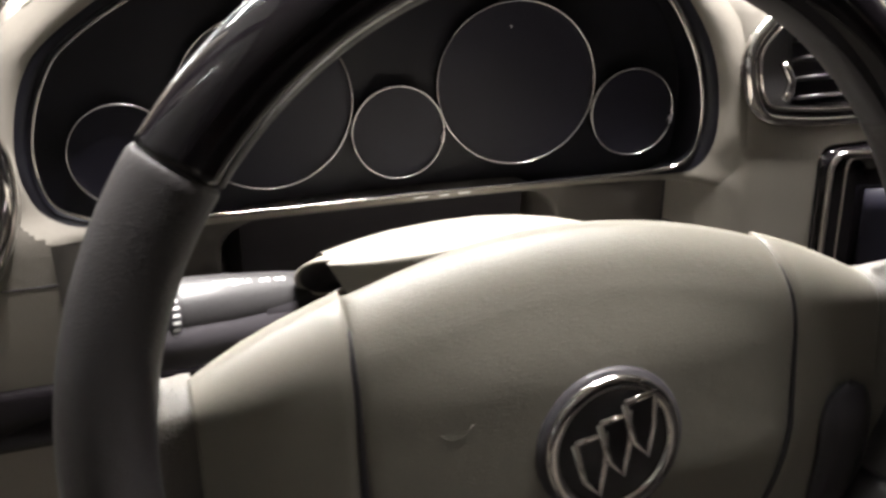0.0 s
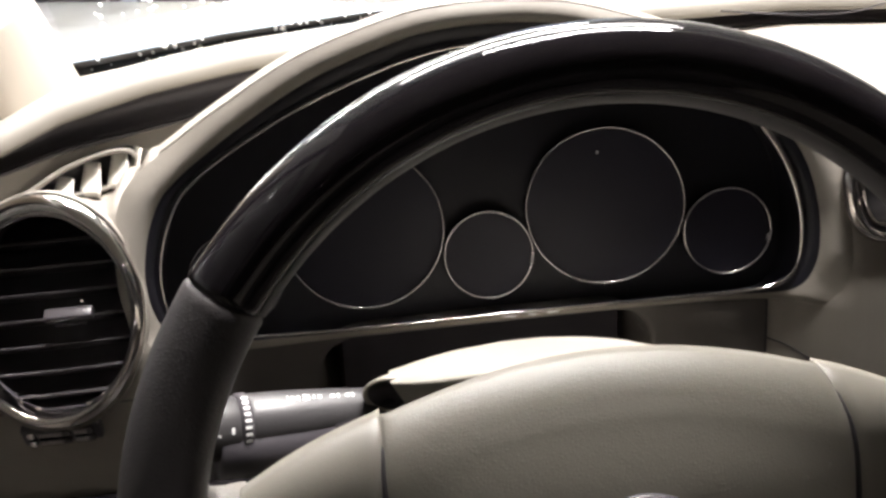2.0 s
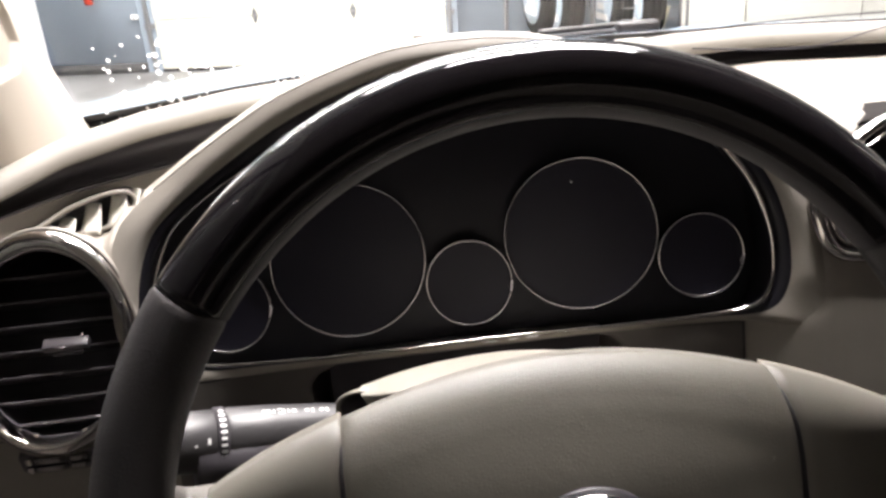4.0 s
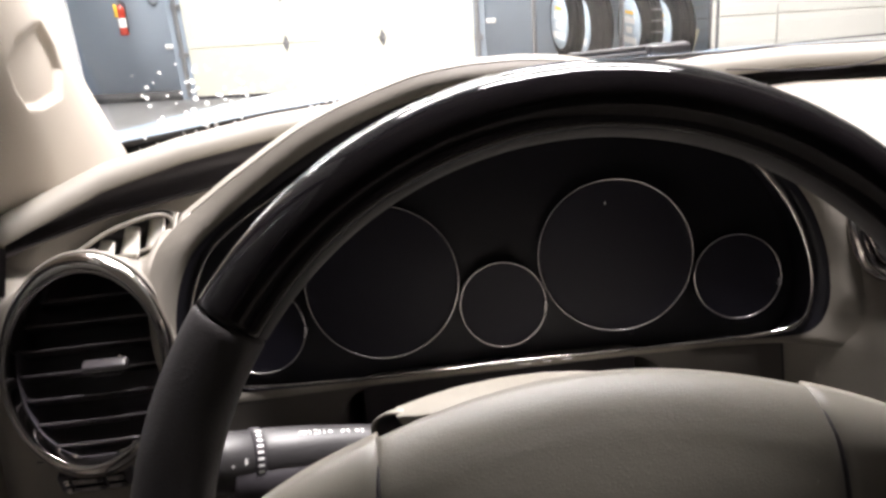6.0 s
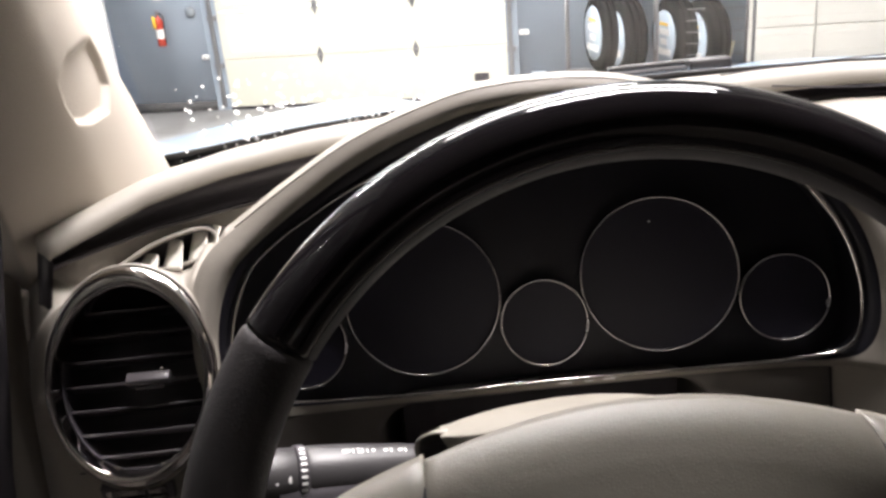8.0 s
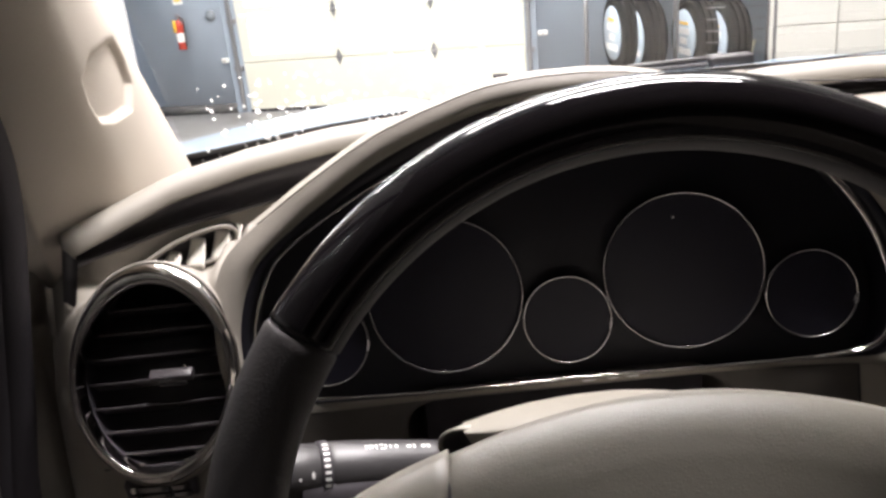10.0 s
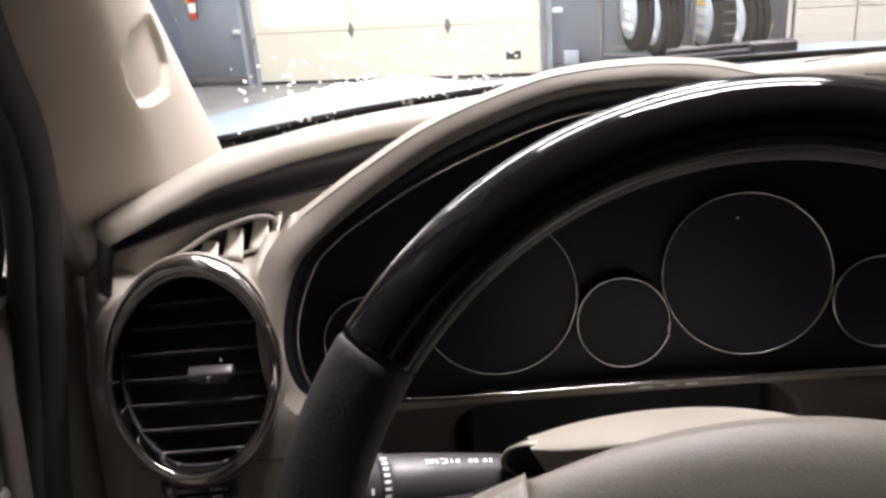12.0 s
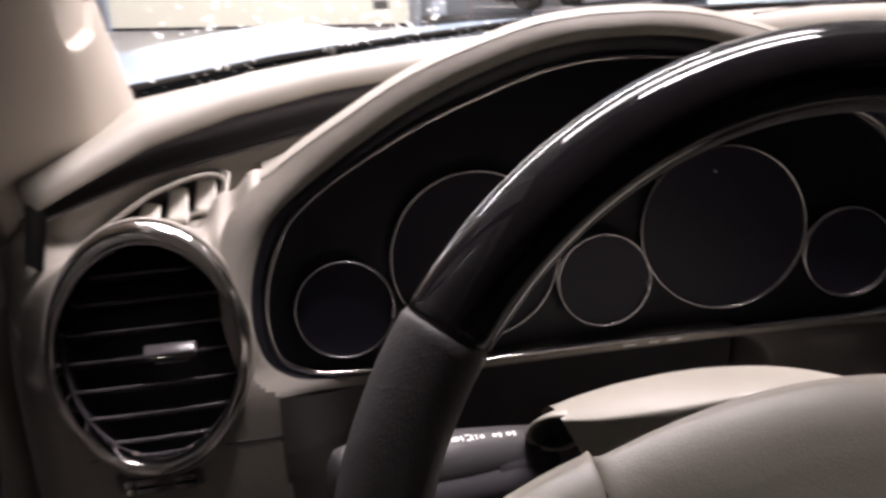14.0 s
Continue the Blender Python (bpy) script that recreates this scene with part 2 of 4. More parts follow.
# the wall with the roller door, built round its openings
H = CEIL - FLOOR
for nm, (a, z0, b, z1), mat, lab in (
        ("wall_north_left", (-2.24, 0, -1.19, H), BLUEWALL, "blue-grey painted wall beside a sectional door"),
        ("wall_north_over", (-1.19, 2.86, 1.97, H), BLUEWALL, "blue-grey painted wall over a sectional door"),
        ("wall_north_right", (1.97, 0, 4.02, H), BLUEWALL, "blue-grey painted wall behind a tyre display"),
        ("wall_north_far", (7.1, 0, 12.0, H), WHITEWALL, "white painted workshop wall"),
        ("wall_north_top", (4.02, 2.86, 7.1, H), WHITEWALL, "white painted wall over a white sectional door"),
        ("wall_north_sill", (-6.0, 0, -2.24, 0.06), WHITEWALL, "low white sill under a bright glazed front"),
        ("wall_north_header", (-6.0, 2.7, -2.24, H), WHITEWALL, "white painted wall over a glazed front")):
    tagged(part(nm, on_wall(block(a, 0, z0, b, 0.2, z1)), mat), lab, "wall", kind="structure")
for a, b in ((-2.24, -1.19), (1.97, 4.02)):
    tagged(part("baseboard", on_wall(block(a, -0.012, 0, b, 0, 0.1))  , DARKBASE), "dark charcoal rubber baseboard", "baseboard", kind="structure")

# daylight outside: a plain bright yard behind the glazing
backdrop = tagged(part("backdrop", on_wall(block(-9, 2.4, -0.3, 9, 2.5, 6)), glow("bright_yard", (1.0, 0.98, 0.94), 4.5)), "overexposed bright daylight outside", "daylight", kind="structure")


def sectional_door(s0, s1, rows, lites, label, mat):
    """A sectional door across s0..s1 of the wall: rows of (z0, z1, glazed)."""
    d = thing("sectional_door", WALL, label, "garage door")
    n = len(lites)
    for z0, z1, glazed in rows:
        if not glazed:
            part("panel", block(s0, -0.02, z0 + 0.004, s1, 0.03, z1 - 0.004), mat, d, bevel=0.006, smooth=False)
            part("joint_seal", block(s0, 0.031, z0 - 0.02, s1, 0.035, z1 + 0.02), mat, d, smooth=False)
            continue
        bm = bmesh.new()
        lo, hi = z0 + 0.075, z1 - 0.045
        block(s0, -0.02, z0 + 0.004, s1, 0.03, lo, bm=bm)
        block(s0, -0.02, hi, s1, 0.03, z1 - 0.004, bm=bm)
        xs = [s0] + [v for pair in lites for v in pair] + [s1]
        for a, b in zip(xs[::2], xs[1::2]):
            block(a, -0.02, lo, b, 0.03, hi, bm=bm)
        fr = part("panel", bm, mat, d, "cream steel door panel with glazed lites", smooth=False)
        for a, b in lites:
            w = part("window_pane", block(a, 0.002, lo, b, 0.006, hi), GLASS, d, "clear window lite full of daylight", smooth=False)
            w.visible_shadow = False
    return d


ROWZ = [0.0, 0.51, 0.977, 1.444, 1.911, 2.378, 2.845]
gdoor = sectional_door(-1.03, 1.86, [(ROWZ[i], ROWZ[i + 1], i in (1, 2)) for i in range(6)],
                       [(-0.93, -0.06), (0.06, 0.915), (1.035, 1.76)], "cream sectional garage door with two rows of glazed lites", DOORCREAM)
for s in (0.0, 0.975):
    for z in ROWZ[1:4]:
        bm = bmesh.new()
        rows = [[Vector((s + k * dx, y, z + k * dz)) for dx, dz in ((-0.034, 0), (-0.010, 0.06), (0, 0.085), (0.010, 0.06), (0.034, 0), (0.010, -0.06), (0, -0.085), (-0.010, -0.06))] for k, y in ((1, -0.0205), (1, -0.027), (0.85, -0.030), (0.3, -0.0305))]
        hg = part("hinge", loft(rows, across=True, caps=True, bm=bm), HINGE, gdoor, "dull grey diamond-shaped steel hinge", smooth=False)
        part("pin", tube([Vector((s - 0.03, -0.034, z)), Vector((s + 0.03, -0.034, z))], 0.007, n=8), STEEL, hg)
part("bottom_seal", block(-1.03, -0.03, 0.0, 1.86, -0.021, 0.03), RUBBER, gdoor, "black rubber bottom seal")
part("latch_plate", block(1.53, -0.03, 0.165, 1.675, -0.021, 0.245), RUBBER, gdoor, "small black rectangular pull plate", bevel=0.008)
for k, (a, b) in enumerate(((-1.19, -1.03), (1.86, 1.97))):
    jb = thing("door_track", WALL, "galvanised steel track at the edge of the sectional door", "door track", "door tracks")
    part("jamb", block(a, -0.01, 0, b, 0.06, 2.86), BLUEWALL, jb, smooth=False)
    c = b - 0.05 if k == 0 else a + 0.05
    part("rail", block(c - 0.028, -0.075, 0.03, c + 0.012, -0.035, 2.86), STEEL, jb, "dull steel channel", bevel=0.006)
    for z in (0.43, 0.9, 1.5, 2.1):
        part("bracket", block(c - 0.05, -0.06, z, c + 0.04, -0.0105, z + 0.05), STEEL, jb, bevel=0.004)
door2 = sectional_door(4.02, 7.1, [(z0, z1, False) for z0, z1 in zip(ROWZ, ROWZ[1:])], [], "white sectional garage door with closed ribbed panels", WHITEWALL)
for s in (4.6, 5.6, 6.6):
    part("stile", block(s - 0.006, -0.026, 0.0, s + 0.006, -0.0202, 2.84), WHITEWALL, door2)
for z in [0.13 + 0.155 * i for i in range(16)]:
    part("rib", block(4.03, -0.0218, z, 7.09, -0.0203, z + 0.008), WHITEWALL, door2)

# glazed shop front at the corner
front = thing("glazed_front", WALL, "bright glazed shop front full of daylight", "window")
for s in (-6.0, -4.8, -3.55, -2.3):
    part("mullion", block(s, 0.02, 0.06, s + 0.06, 0.1, 2.7), ALUMINIUM, front, smooth=False)
for s in (-5.94, -4.74, -3.49):
    g = part("window_pane", block(s, 0.05, 0.06, s + 1.19, 0.056, 2.7), GLASS, front, smooth=False)
    g.visible_shadow = False

# fire extinguisher on the blue wall
ex = thing("fire_extinguisher", WALL @ pose(-1.64, -0.075, 0.69) @ Matrix.Diagonal((0.85, 0.85, 1.12, 1)), "red fire extinguisher with a yellow tag hung on the blue wall", "fire extinguisher")
part("body", lathe([(0, 0), (0.045, 0.0), (0.052, 0.012), (0.052, 0.21), (0.046, 0.235), (0.02, 0.258), (0.016, 0.27), (0, 0.27)], 24), RED, ex)
part("valve", block(-0.02, -0.018, 0.27, 0.02, 0.018, 0.30), STEEL, ex, "steel valve block", bevel=0.004)
part("lever", block(-0.05, -0.008, 0.302, 0.03, 0.008, 0.312), STEEL, ex, bevel=0.003)
part("handle", tube([Vector((0.02, 0, 0.28)), Vector((0.06, 0, 0.275)), Vector((0.085, 0, 0.24))], 0.006), STEEL, ex)
part("hose", tube(spline([(0.02, 0, 0.285), (0.07, -0.01, 0.25), (0.066, -0.02, 0.12), (0.06, -0.01, 0.03)], 14), 0.009), RUBBER, ex, "black rubber hose")
part("inspection_tag", block(-0.05, -0.062, 0.16, -0.008, -0.058, 0.27), YELLOW, ex, "yellow inspection tag")
part("instruction_label", lathe([(0.0526, 0.07), (0.0526, 0.15)], 24), CARD, ex, "pale instruction label")
part("bracket", block(-0.03, 0.052, 0.1, 0.03, 0.075, 0.2), STEEL, ex)
sg = thing("wall_sign", WALL @ pose(-1.64, -0.004, 1.13), "small white paper notice on the blue wall", "sign")
part("sheet", block(-0.06, 0, 0, 0.05, 0.003, 0.16), CARD, sg, smooth=False)
part("print_bar", block(-0.045, -0.002, 0.03, 0.035, -0.0005, 0.06), YELLOW, sg, smooth=False)
part("print_bar", block(-0.045, -0.002, 0.09, 0.035, -0.0005, 0.12), RUBBER, sg, smooth=False)
bl = thing("wall_bell", WALL @ pose(-1.31, -0.001, 1.0, 90), "dark round call bell on the blue wall", "bell")
part("dome", lathe([(0, 0.05), (0.03, 0.045), (0.05, 0.028), (0.058, 0.0), (0, 0)], 20), BELLGREY, bl)
for s, z, w in ((-1.225, 0.545, 0.035), (2.03, 0.60, 0.045)):
    sn = thing("door_sensor", WALL @ pose(s, -0.012, z), "small white door sensor beside the track", "sensor", "door sensors")
    part("case", block(-w, -0.03, -0.02, w, 0.01, 0.025), CARD, sn, bevel=0.004)
    part("lens", lathe([(0, 0.004), (0.008, 0.004), (0.008, 0)], 10, pose(0, -0.031, 0, 90)), RUBBER, sn)
bx = thing("control_box", WALL @ pose(2.15, -0.06, 0.1), "small blue-grey electrical box low on the wall", "box")
part("case", block(-0.07, 0, 0, 0.07, 0.058, 0.13), BLUEWALL, bx, bevel=0.006)

# tyre display: a wire rack with standing tyres whose hubs carry printed discs
def tyre_mesh():
    prof = [(0.20, -0.07), (0.215, -0.095), (0.26, -0.105), (0.305, -0.095), (0.325, -0.075), (0.33, -0.04), (0.322, -0.035), (0.322, -0.028), (0.33, -0.022), (0.331, 0.0),
            (0.33, 0.022), (0.322, 0.028), (0.322, 0.035), (0.33, 0.04), (0.325, 0.075), (0.305, 0.095), (0.26, 0.105), (0.215, 0.095), (0.20, 0.07), (0.20, -0.07)]
    return lathe([(r, h * 0.84) for r, h in prof], 40)


def tyre_thing(s, z, turn, near, disc=True):
    t = thing("tyre", WALL @ pose(s, -0.62 - near, z, 90, 0, 0) @ pose(0, 0, 0, 0, turn, 0), "black display tyre with a printed hub disc in a wire rack" if disc else "black bare display tyre in a wire rack", "tyre", "display tyres")
    part("carcass", tyre_mesh(), TYRE, t)
    if disc:
        f = part("hub_disc", lathe([(0, 0.098), (0.222, 0.098), (0.226, 0.09), (0, 0.09)], 32), POSTER, t, "pale blue printed disc with white lettering bars")
        for k, (w, y0) in enumerate(((0.12, 0.05), (0.07, -0.03), (0.15, -0.115))):
            part("print_bar", block(-w, y0 - 0.028, 0.0985, w, y0 + 0.028, 0.1005), CARD, f, smooth=False)
        part("print_bar", block(-0.09, 0.1, 0.0985, 0.09, 0.125, 0.1005), YELLOW, f, smooth=False)
    return t


for s, z, near in ((2.765, 0.63, 0.0), (2.945, 0.60, 0.16), (3.355, 0.56, 0.0), (3.585, 0.545, 0.16)):
    tyre_thing(s, z, -71, near)
rk = thing("tyre_rack", WALL @ pose(3.2, -0.62, 0), "grey wire rack holding display tyres", "rack")
for y in (-0.17, 0.17):
    part("rail", tube([Vector((-0.75, y, 0.30)), Vector((0.78, y, 0.27))], 0.012), STEEL, rk)
for x in (-0.74, 0.0, 0.76):
    for y in (-0.2, 0.2):
        part("leg", tube([Vector((x, y, 0.0)), Vector((x, y * 0.8, 1.4))], 0.013), STEEL, rk)
for x in [-0.72 + 0.06 * i for i in range(25)]:
    part("wire", tube([Vector((x, -0.2, 0.02)), Vector((x, -0.2, 0.29))], 0.0035, n=6), STEEL, rk)
for z in (0.06, 0.16):
    part("wire", tube([Vector((-0.75, -0.203, z)), Vector((0.78, -0.203, z))], 0.0035, n=6), STEEL, rk)
for z in [0.36 + 0.09 * i for i in range(9)]:
    part("wire", tube([Vector((0.22, -0.33, z)), Vector((0.66, -0.33, z - 0.01))], 0.004, n=6), STEEL, rk)
for x in (0.22, 0.66):
    part("post", tube([Vector((x, -0.33, 0.0)), Vector((x, -0.33, 1.4))], 0.009, n=8), STEEL, rk)
ws = thing("wall_strip", WALL @ pose(3.235, -0.006, 0.5), "narrow white strip on the blue wall behind tyres", "strip")
part("sheet", block(-0.018, 0, 0, 0.018, 0.004, 0.8), CARD, ws, smooth=False)
pt = thing("price_card", WALL @ pose(3.74, -0.86, 0.38, 0, 14, 0), "cream price card hung on the tyre rack", "card")
part("sheet", block(-0.035, 0, -0.02, 0.035, 0.003, 0.16), material("cream_card", (0.68, 0.66, 0.5), 0.7), pt, smooth=False)

# ---- the car: shell round the camera ----
XC = 0.150        # the driver's centre line: wheel and gauges
car_body = thing("car_body", pose(0, 0, 0), "car cabin shell with grey headliner and dark trim", "car")
part("headliner", block(-0.17, -2.3, 1.70, 1.05, 0.22, 1.76), HEADLINER, car_body, "pale grey cloth headliner", bevel=0.02)
# unseen opaque sheets, added to keep light from behind and beside out
part("rear_light_block", block(-0.34, -1.15, 0.30, 1.22, -1.05, 1.72), CABIN, car_body)
part("side_window_block", sheet(lambda a, b: Vector((lerp(1.19, 1.06, b), lerp(-1.05, lerp(0.62, 0.2, b), a), lerp(1.13, 1.71, b))), 6, 6, 0.005), SATIN, car_body, "opaque dark sheet added in the passenger window to block light")
part("side_window_block", sheet(lambda a, b: Vector((lerp(-0.30, -0.18, b), lerp(-1.05, -0.35, a), lerp(1.12, 1.71, b))), 6, 6, 0.005), SATIN, car_body, "opaque dark sheet added in the rear side window to block light")
part("cabin_floor", block(-0.34, -2.3, 0.25, 1.22, 0.95, 0.32), CABIN, car_body, "dark carpeted floor")
part("underbody", block(-0.30, -1.1, FLOOR, 1.18, 0.92, 0.25), CABIN, car_body, "dark sills and underbody", bevel=0.02)
part("firewall", block(-0.34, 0.95, 0.25, 1.22, 1.0, 1.12), CABIN, car_body)
part("passenger_door", block(1.16, -2.3, 0.32, 1.24, 0.9, 1.14), CABIN, car_body, "dark passenger door trim", bevel=0.02)
part("driver_door", block(-0.36, -2.3, 0.32, -0.285, 0.40, 1.13), TAUPE, car_body, "taupe driver door trim", bevel=0.02)
for x in (-0.27, 1.12):
    part("centre_pillar", tube([Vector((x, -0.75, 1.1)), Vector((lerp(x, 0.43, 0.2), -0.85, 1.72))], 0.03, 0.06), PILLAR, car_body)
    part("rear_pillar", tube([Vector((x, -1.9, 1.1)), Vector((lerp(x, 0.43, 0.2), -1.75, 1.72))], 0.05, 0.25), CABIN, car_body)
part("cowl_side", block(-0.36, 0.49, 0.30, -0.238, 0.95, 1.19), TAUPE, car_body, "taupe trim between dash end and door", bevel=0.01)
part("seat_back", block(0.0, -0.72, 0.5, 0.42, -0.55, 1.2), TAUPE, car_body, "taupe driver seat back", bevel=0.06)

# bonnet seen through the windscreen
def bonnet_fn(a, b):
    x = lerp(-0.50, 1.40, a)
    y = lerp(0.95, 2.5, b)
    c = 1 - ((x - 0.45) / 0.95) ** 2
    z = curve_at([(0.8, 1.085), (1.05, 1.108), (1.25, 1.117), (1.45, 1.116), (1.7, 1.098), (2.0, 1.05), (2.3, 0.98), (2.6, 0.88)], y)
    dip = 0.014 + 0.034 * (1 - smooth01((abs(x - 0.45) - 0.28) / 0.22))
    return Vector((x, y + 0.22 * c - 0.17, z - dip - 0.030 * (1 - c) ** 3 + 0.003 * math.cos((x - 0.45) * 11)))


bonnet = tagged(part("bonnet", sheet(bonnet_fn, 40, 24, 0.02), PAINT), "pale blue painted car bonnet wet with rain", "bonnet")


# windscreen
def screen_base(x):
    """The lower edge of the glass, bowed forward in the middle."""
    return Vector((x, curve_at([(-0.22, 0.772), (-0.19, 0.80), (-0.06, 0.905), (0.075, 0.985), (0.25, 1.06), (0.45, 1.10), (0.65, 1.06), (0.85, 0.985), (1.1, 0.80)], x), curve_at([(-0.19, 1.20), (0.1, 1.188), (0.45, 1.180), (0.8, 1.188), (1.1, 1.20)], x)))


def screen_fn(a, b):
    x = lerp(-0.19, 1.09, a)
    p = screen_base(x)
    e = lerp(x, 0.45, 0.14 * b)
    return Vector((e, p.y - b * 0.56 - (0.12 * b) * (1 - ((x - 0.45) / 0.64) ** 2) , p.z + b * 0.505))


windscreen = tagged(thing("windscreen", pose(0, 0, 0), "", ""), "clear raked windscreen with a black border and raindrops", "windscreen")
pane = part("glass", sheet(screen_fn, 40, 16, 0.004), GLASS, windscreen, "clear laminated glass")
pane.visible_shadow = False
band = part("black_border", sheet(lambda a, b: screen_fn(a, lerp(-0.03, 0.027 + 0.008 * math.sin(a * 3.1), b)) + Vector((0, -0.006, -0.002)), 60, 3, 0.002), FRIT, windscreen, "black ceramic border along the lower edge")


def bead(p, n, r, rng):
    """A raindrop: a flattened, slightly irregular bead on the glass."""
    bm = bmesh.new()
    bmesh.ops.create_uvsphere(bm, u_segments=10, v_segments=6, radius=1)
    q = Vector((0, 0, 1)).rotation_difference(n).to_matrix().to_4x4()
    s = Matrix.Diagonal((r * rng.uniform(0.8, 1.2), r * rng.uniform(0.9, 2.0), r * 0.45, 1))
    bmesh.ops.transform(bm, matrix=Matrix.Translation(p) @ q @ s, verts=bm.verts)
    return bm


rng = random.Random(4)
normal = Vector((0, 0.67, 0.74))
for i in range(250):
    a = rng.uniform(0.02, 0.25) if i < 175 else rng.uniform(0.0, 0.32)
    b = 0.03 + 0.15 * rng.random() ** 1.6 if i < 175 else rng.uniform(-0.005, 0.04)
    p = screen_fn(a, b) + (normal * 0.003 if i < 175 else Vector((0, -0.009, -0.003)))
    tagged(part("raindrop", bead(p, normal, rng.choice((0.0011, 0.0014, 0.0017, 0.0021, 0.0026)), rng), DROP), "clear raindrop on the windscreen", "raindrop", "raindrops")


# driver-side windscreen pillar
RECESS = [(0.27, 0.575), (0.275, 0.515), (0.325, 0.457), (0.445, 0.40), (0.60, 0.403), (0.675, 0.418), (0.69, 0.467), (0.68, 0.527), (0.57, 0.573), (0.37, 0.583)]


def recess(a, b):
    """How deep the moulded recess is here, 0 to 1."""
    p, d = Vector((a * 0.25, b * 0.40)), 1.0
    for (xa, ya), (xb, yb) in zip(RECESS, RECESS[1:] + RECESS[:1]):
        q, r = Vector((xa * 0.25, ya * 0.40)), Vector((xb * 0.25, yb * 0.40))
        e = (r - q).normalized()
        d = min(d, (p - q).y * e.x - (p - q).x * e.y)
    k = max(0.0, min(1.0, 0.5 + d / 0.009))
    return k * k * (3 - 2 * k)


def pillar_fn(a, b):
    """a: from the glass edge back to the door seal, and on round it; b: up."""
    if a > 1:
        return pillar_fn(1, b) + (a - 1) * Vector((-0.20, 0.12, 0))
    front = Vector((-0.188, 0.815, 1.185)).lerp(Vector((-0.176, 0.52, 1.47)), b)
    side = Vector((-0.226, 0.525, 1.175)).lerp(Vector((-0.185, 0.385, 1.46)), b)
    p = front.lerp(side, a)
    k = (0.66 - a) / 0.66 if a < 0.66 else (a - 0.66) / 0.34
    bulge = 1 - k * k
    p += Vector((0.036, -0.012, 0.0)) * bulge
    if a < 0.08:
        p += Vector((-0.012 * (1 - a / 0.08), 0.004, 0))
    k = recess(a, b)
    return p + Vector((-0.0065, 0.003, -0.001)) * k


pillar = tagged(part("windscreen_pillar", sheet(lambda a, b: pillar_fn(1.2 * a, b), 120, 150), PILLAR), "beige cloth-textured windscreen pillar trim with a moulded recess", "pillar")
ppl = tagged(part("passenger_pillar", tube([Vector((1.1, 0.80, 1.18)), Vector((1.02, 0.24, 1.72))], 0.03, 0.05), PILLAR), "beige windscreen pillar trim on the passenger side", "pillar")
# out of view; its front edge is set to shade hub and rim
hdr = tagged(part("windscreen_header", block(-0.15, 0.19, 1.68, 1.05, 0.362, 1.74), HEADLINER, bevel=0.015), "unseen grey headliner rail over the windscreen, shading the hub", "trim")

# driver's door seal, glass and mirror
seal_path = spline([(-0.262, 0.44, 0.80), (-0.256, 0.445, 1.02), (-0.244, 0.46, 1.12), (-0.232, 0.466, 1.19), (-0.220, 0.468, 1.25), (-0.2125, 0.460, 1.30), (-0.2075, 0.438, 1.345), (-0.194, 0.395, 1.42), (-0.165, 0.28, 1.56), (-0.15, 0.15, 1.68)], 40)
ds = thing("door_seal", pose(0, 0, 0), "black rubber door seal round the driver's opening", "door seal")
part("seal_bulb", tube(seal_path, 0.017, 0.012, up=(1, 0, 0)), RUBBER, ds)
part("seal_lip", tube([p + Vector((-0.006, -0.014, 0)) for p in seal_path], 0.010, 0.009, up=(1, 0, 0)), RUBBER, ds)
df = thing("door_frame", pose(0, 0, 0), "grey driver door frame with a window channel", "door frame")
frame_path = spline([(-0.225, 0.30, 1.475), (-0.24, 0.41, 1.395), (-0.25, 0.475, 1.332), (-0.25, 0.495, 1.306), (-0.25, 0.508, 1.279), (-0.25, 0.504, 1.251), (-0.25, 0.487, 1.219), (-0.25, 0.470, 1.203), (-0.25, 0.429, 1.194), (-0.252, 0.33, 1.196), (-0.254, 0.0, 1.20), (-0.256, -0.5, 1.20)], 90)
part("frame", tube(frame_path, 0.0032, 0.0042, up=(1, 0, 0)), PALETRIM, df, "pale grey edge round the door window")
part("window_channel", tube([p + Vector((-0.014, -0.004, -0.002)) for p in frame_path], 0.007, 0.006, up=(1, 0, 0)), RUBBER, df, "black rubber window channel")
strip_path = spline([(-0.252, 0.462, 1.205), (-0.252, 0.441, 1.175), (-0.252, 0.426, 1.145), (-0.252, 0.418, 1.11), (-0.253, 0.410, 1.07), (-0.255, 0.402, 1.02), (-0.258, 0.398, 0.92)], 40)
# door edge and pull bars take the darkened taupe in place of shade
part("door_edge", tube(strip_path, 0.011, 0.006, up=(1, 0, 0), n=14), DOORTRIM, df, "taupe moulded edge of the door trim")
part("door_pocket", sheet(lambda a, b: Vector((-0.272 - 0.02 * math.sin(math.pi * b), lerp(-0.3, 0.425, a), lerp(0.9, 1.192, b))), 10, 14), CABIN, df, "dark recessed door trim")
for z, r in ((1.121, 0.006), (1.086, 0.005)):
    part("pull_bar", tube(spline([(-0.262, 0.12, z + 0.01), (-0.256, 0.28, z + 0.004), (-0.254, 0.36, z), (-0.256, 0.405, z - 0.002)], 16), r, 0.004, up=(1, 0, 0)), DOORTRIM, df, "taupe bar of the door pull")
sideglass = part("window_pane", sheet(lambda a, b: Vector((lerp(-0.272, -0.2, b), lerp(-0.6, lerp(0.48, 0.15, b), a), lerp(1.195, 1.68, b))), 6, 6, 0.004), GLASS, df)
sideglass.visible_shadow = False
mr = thing("door_mirror", pose(-0.46, 0.80, 1.18, 0, 0, -12), "dark door mirror outside the driver's window", "mirror")


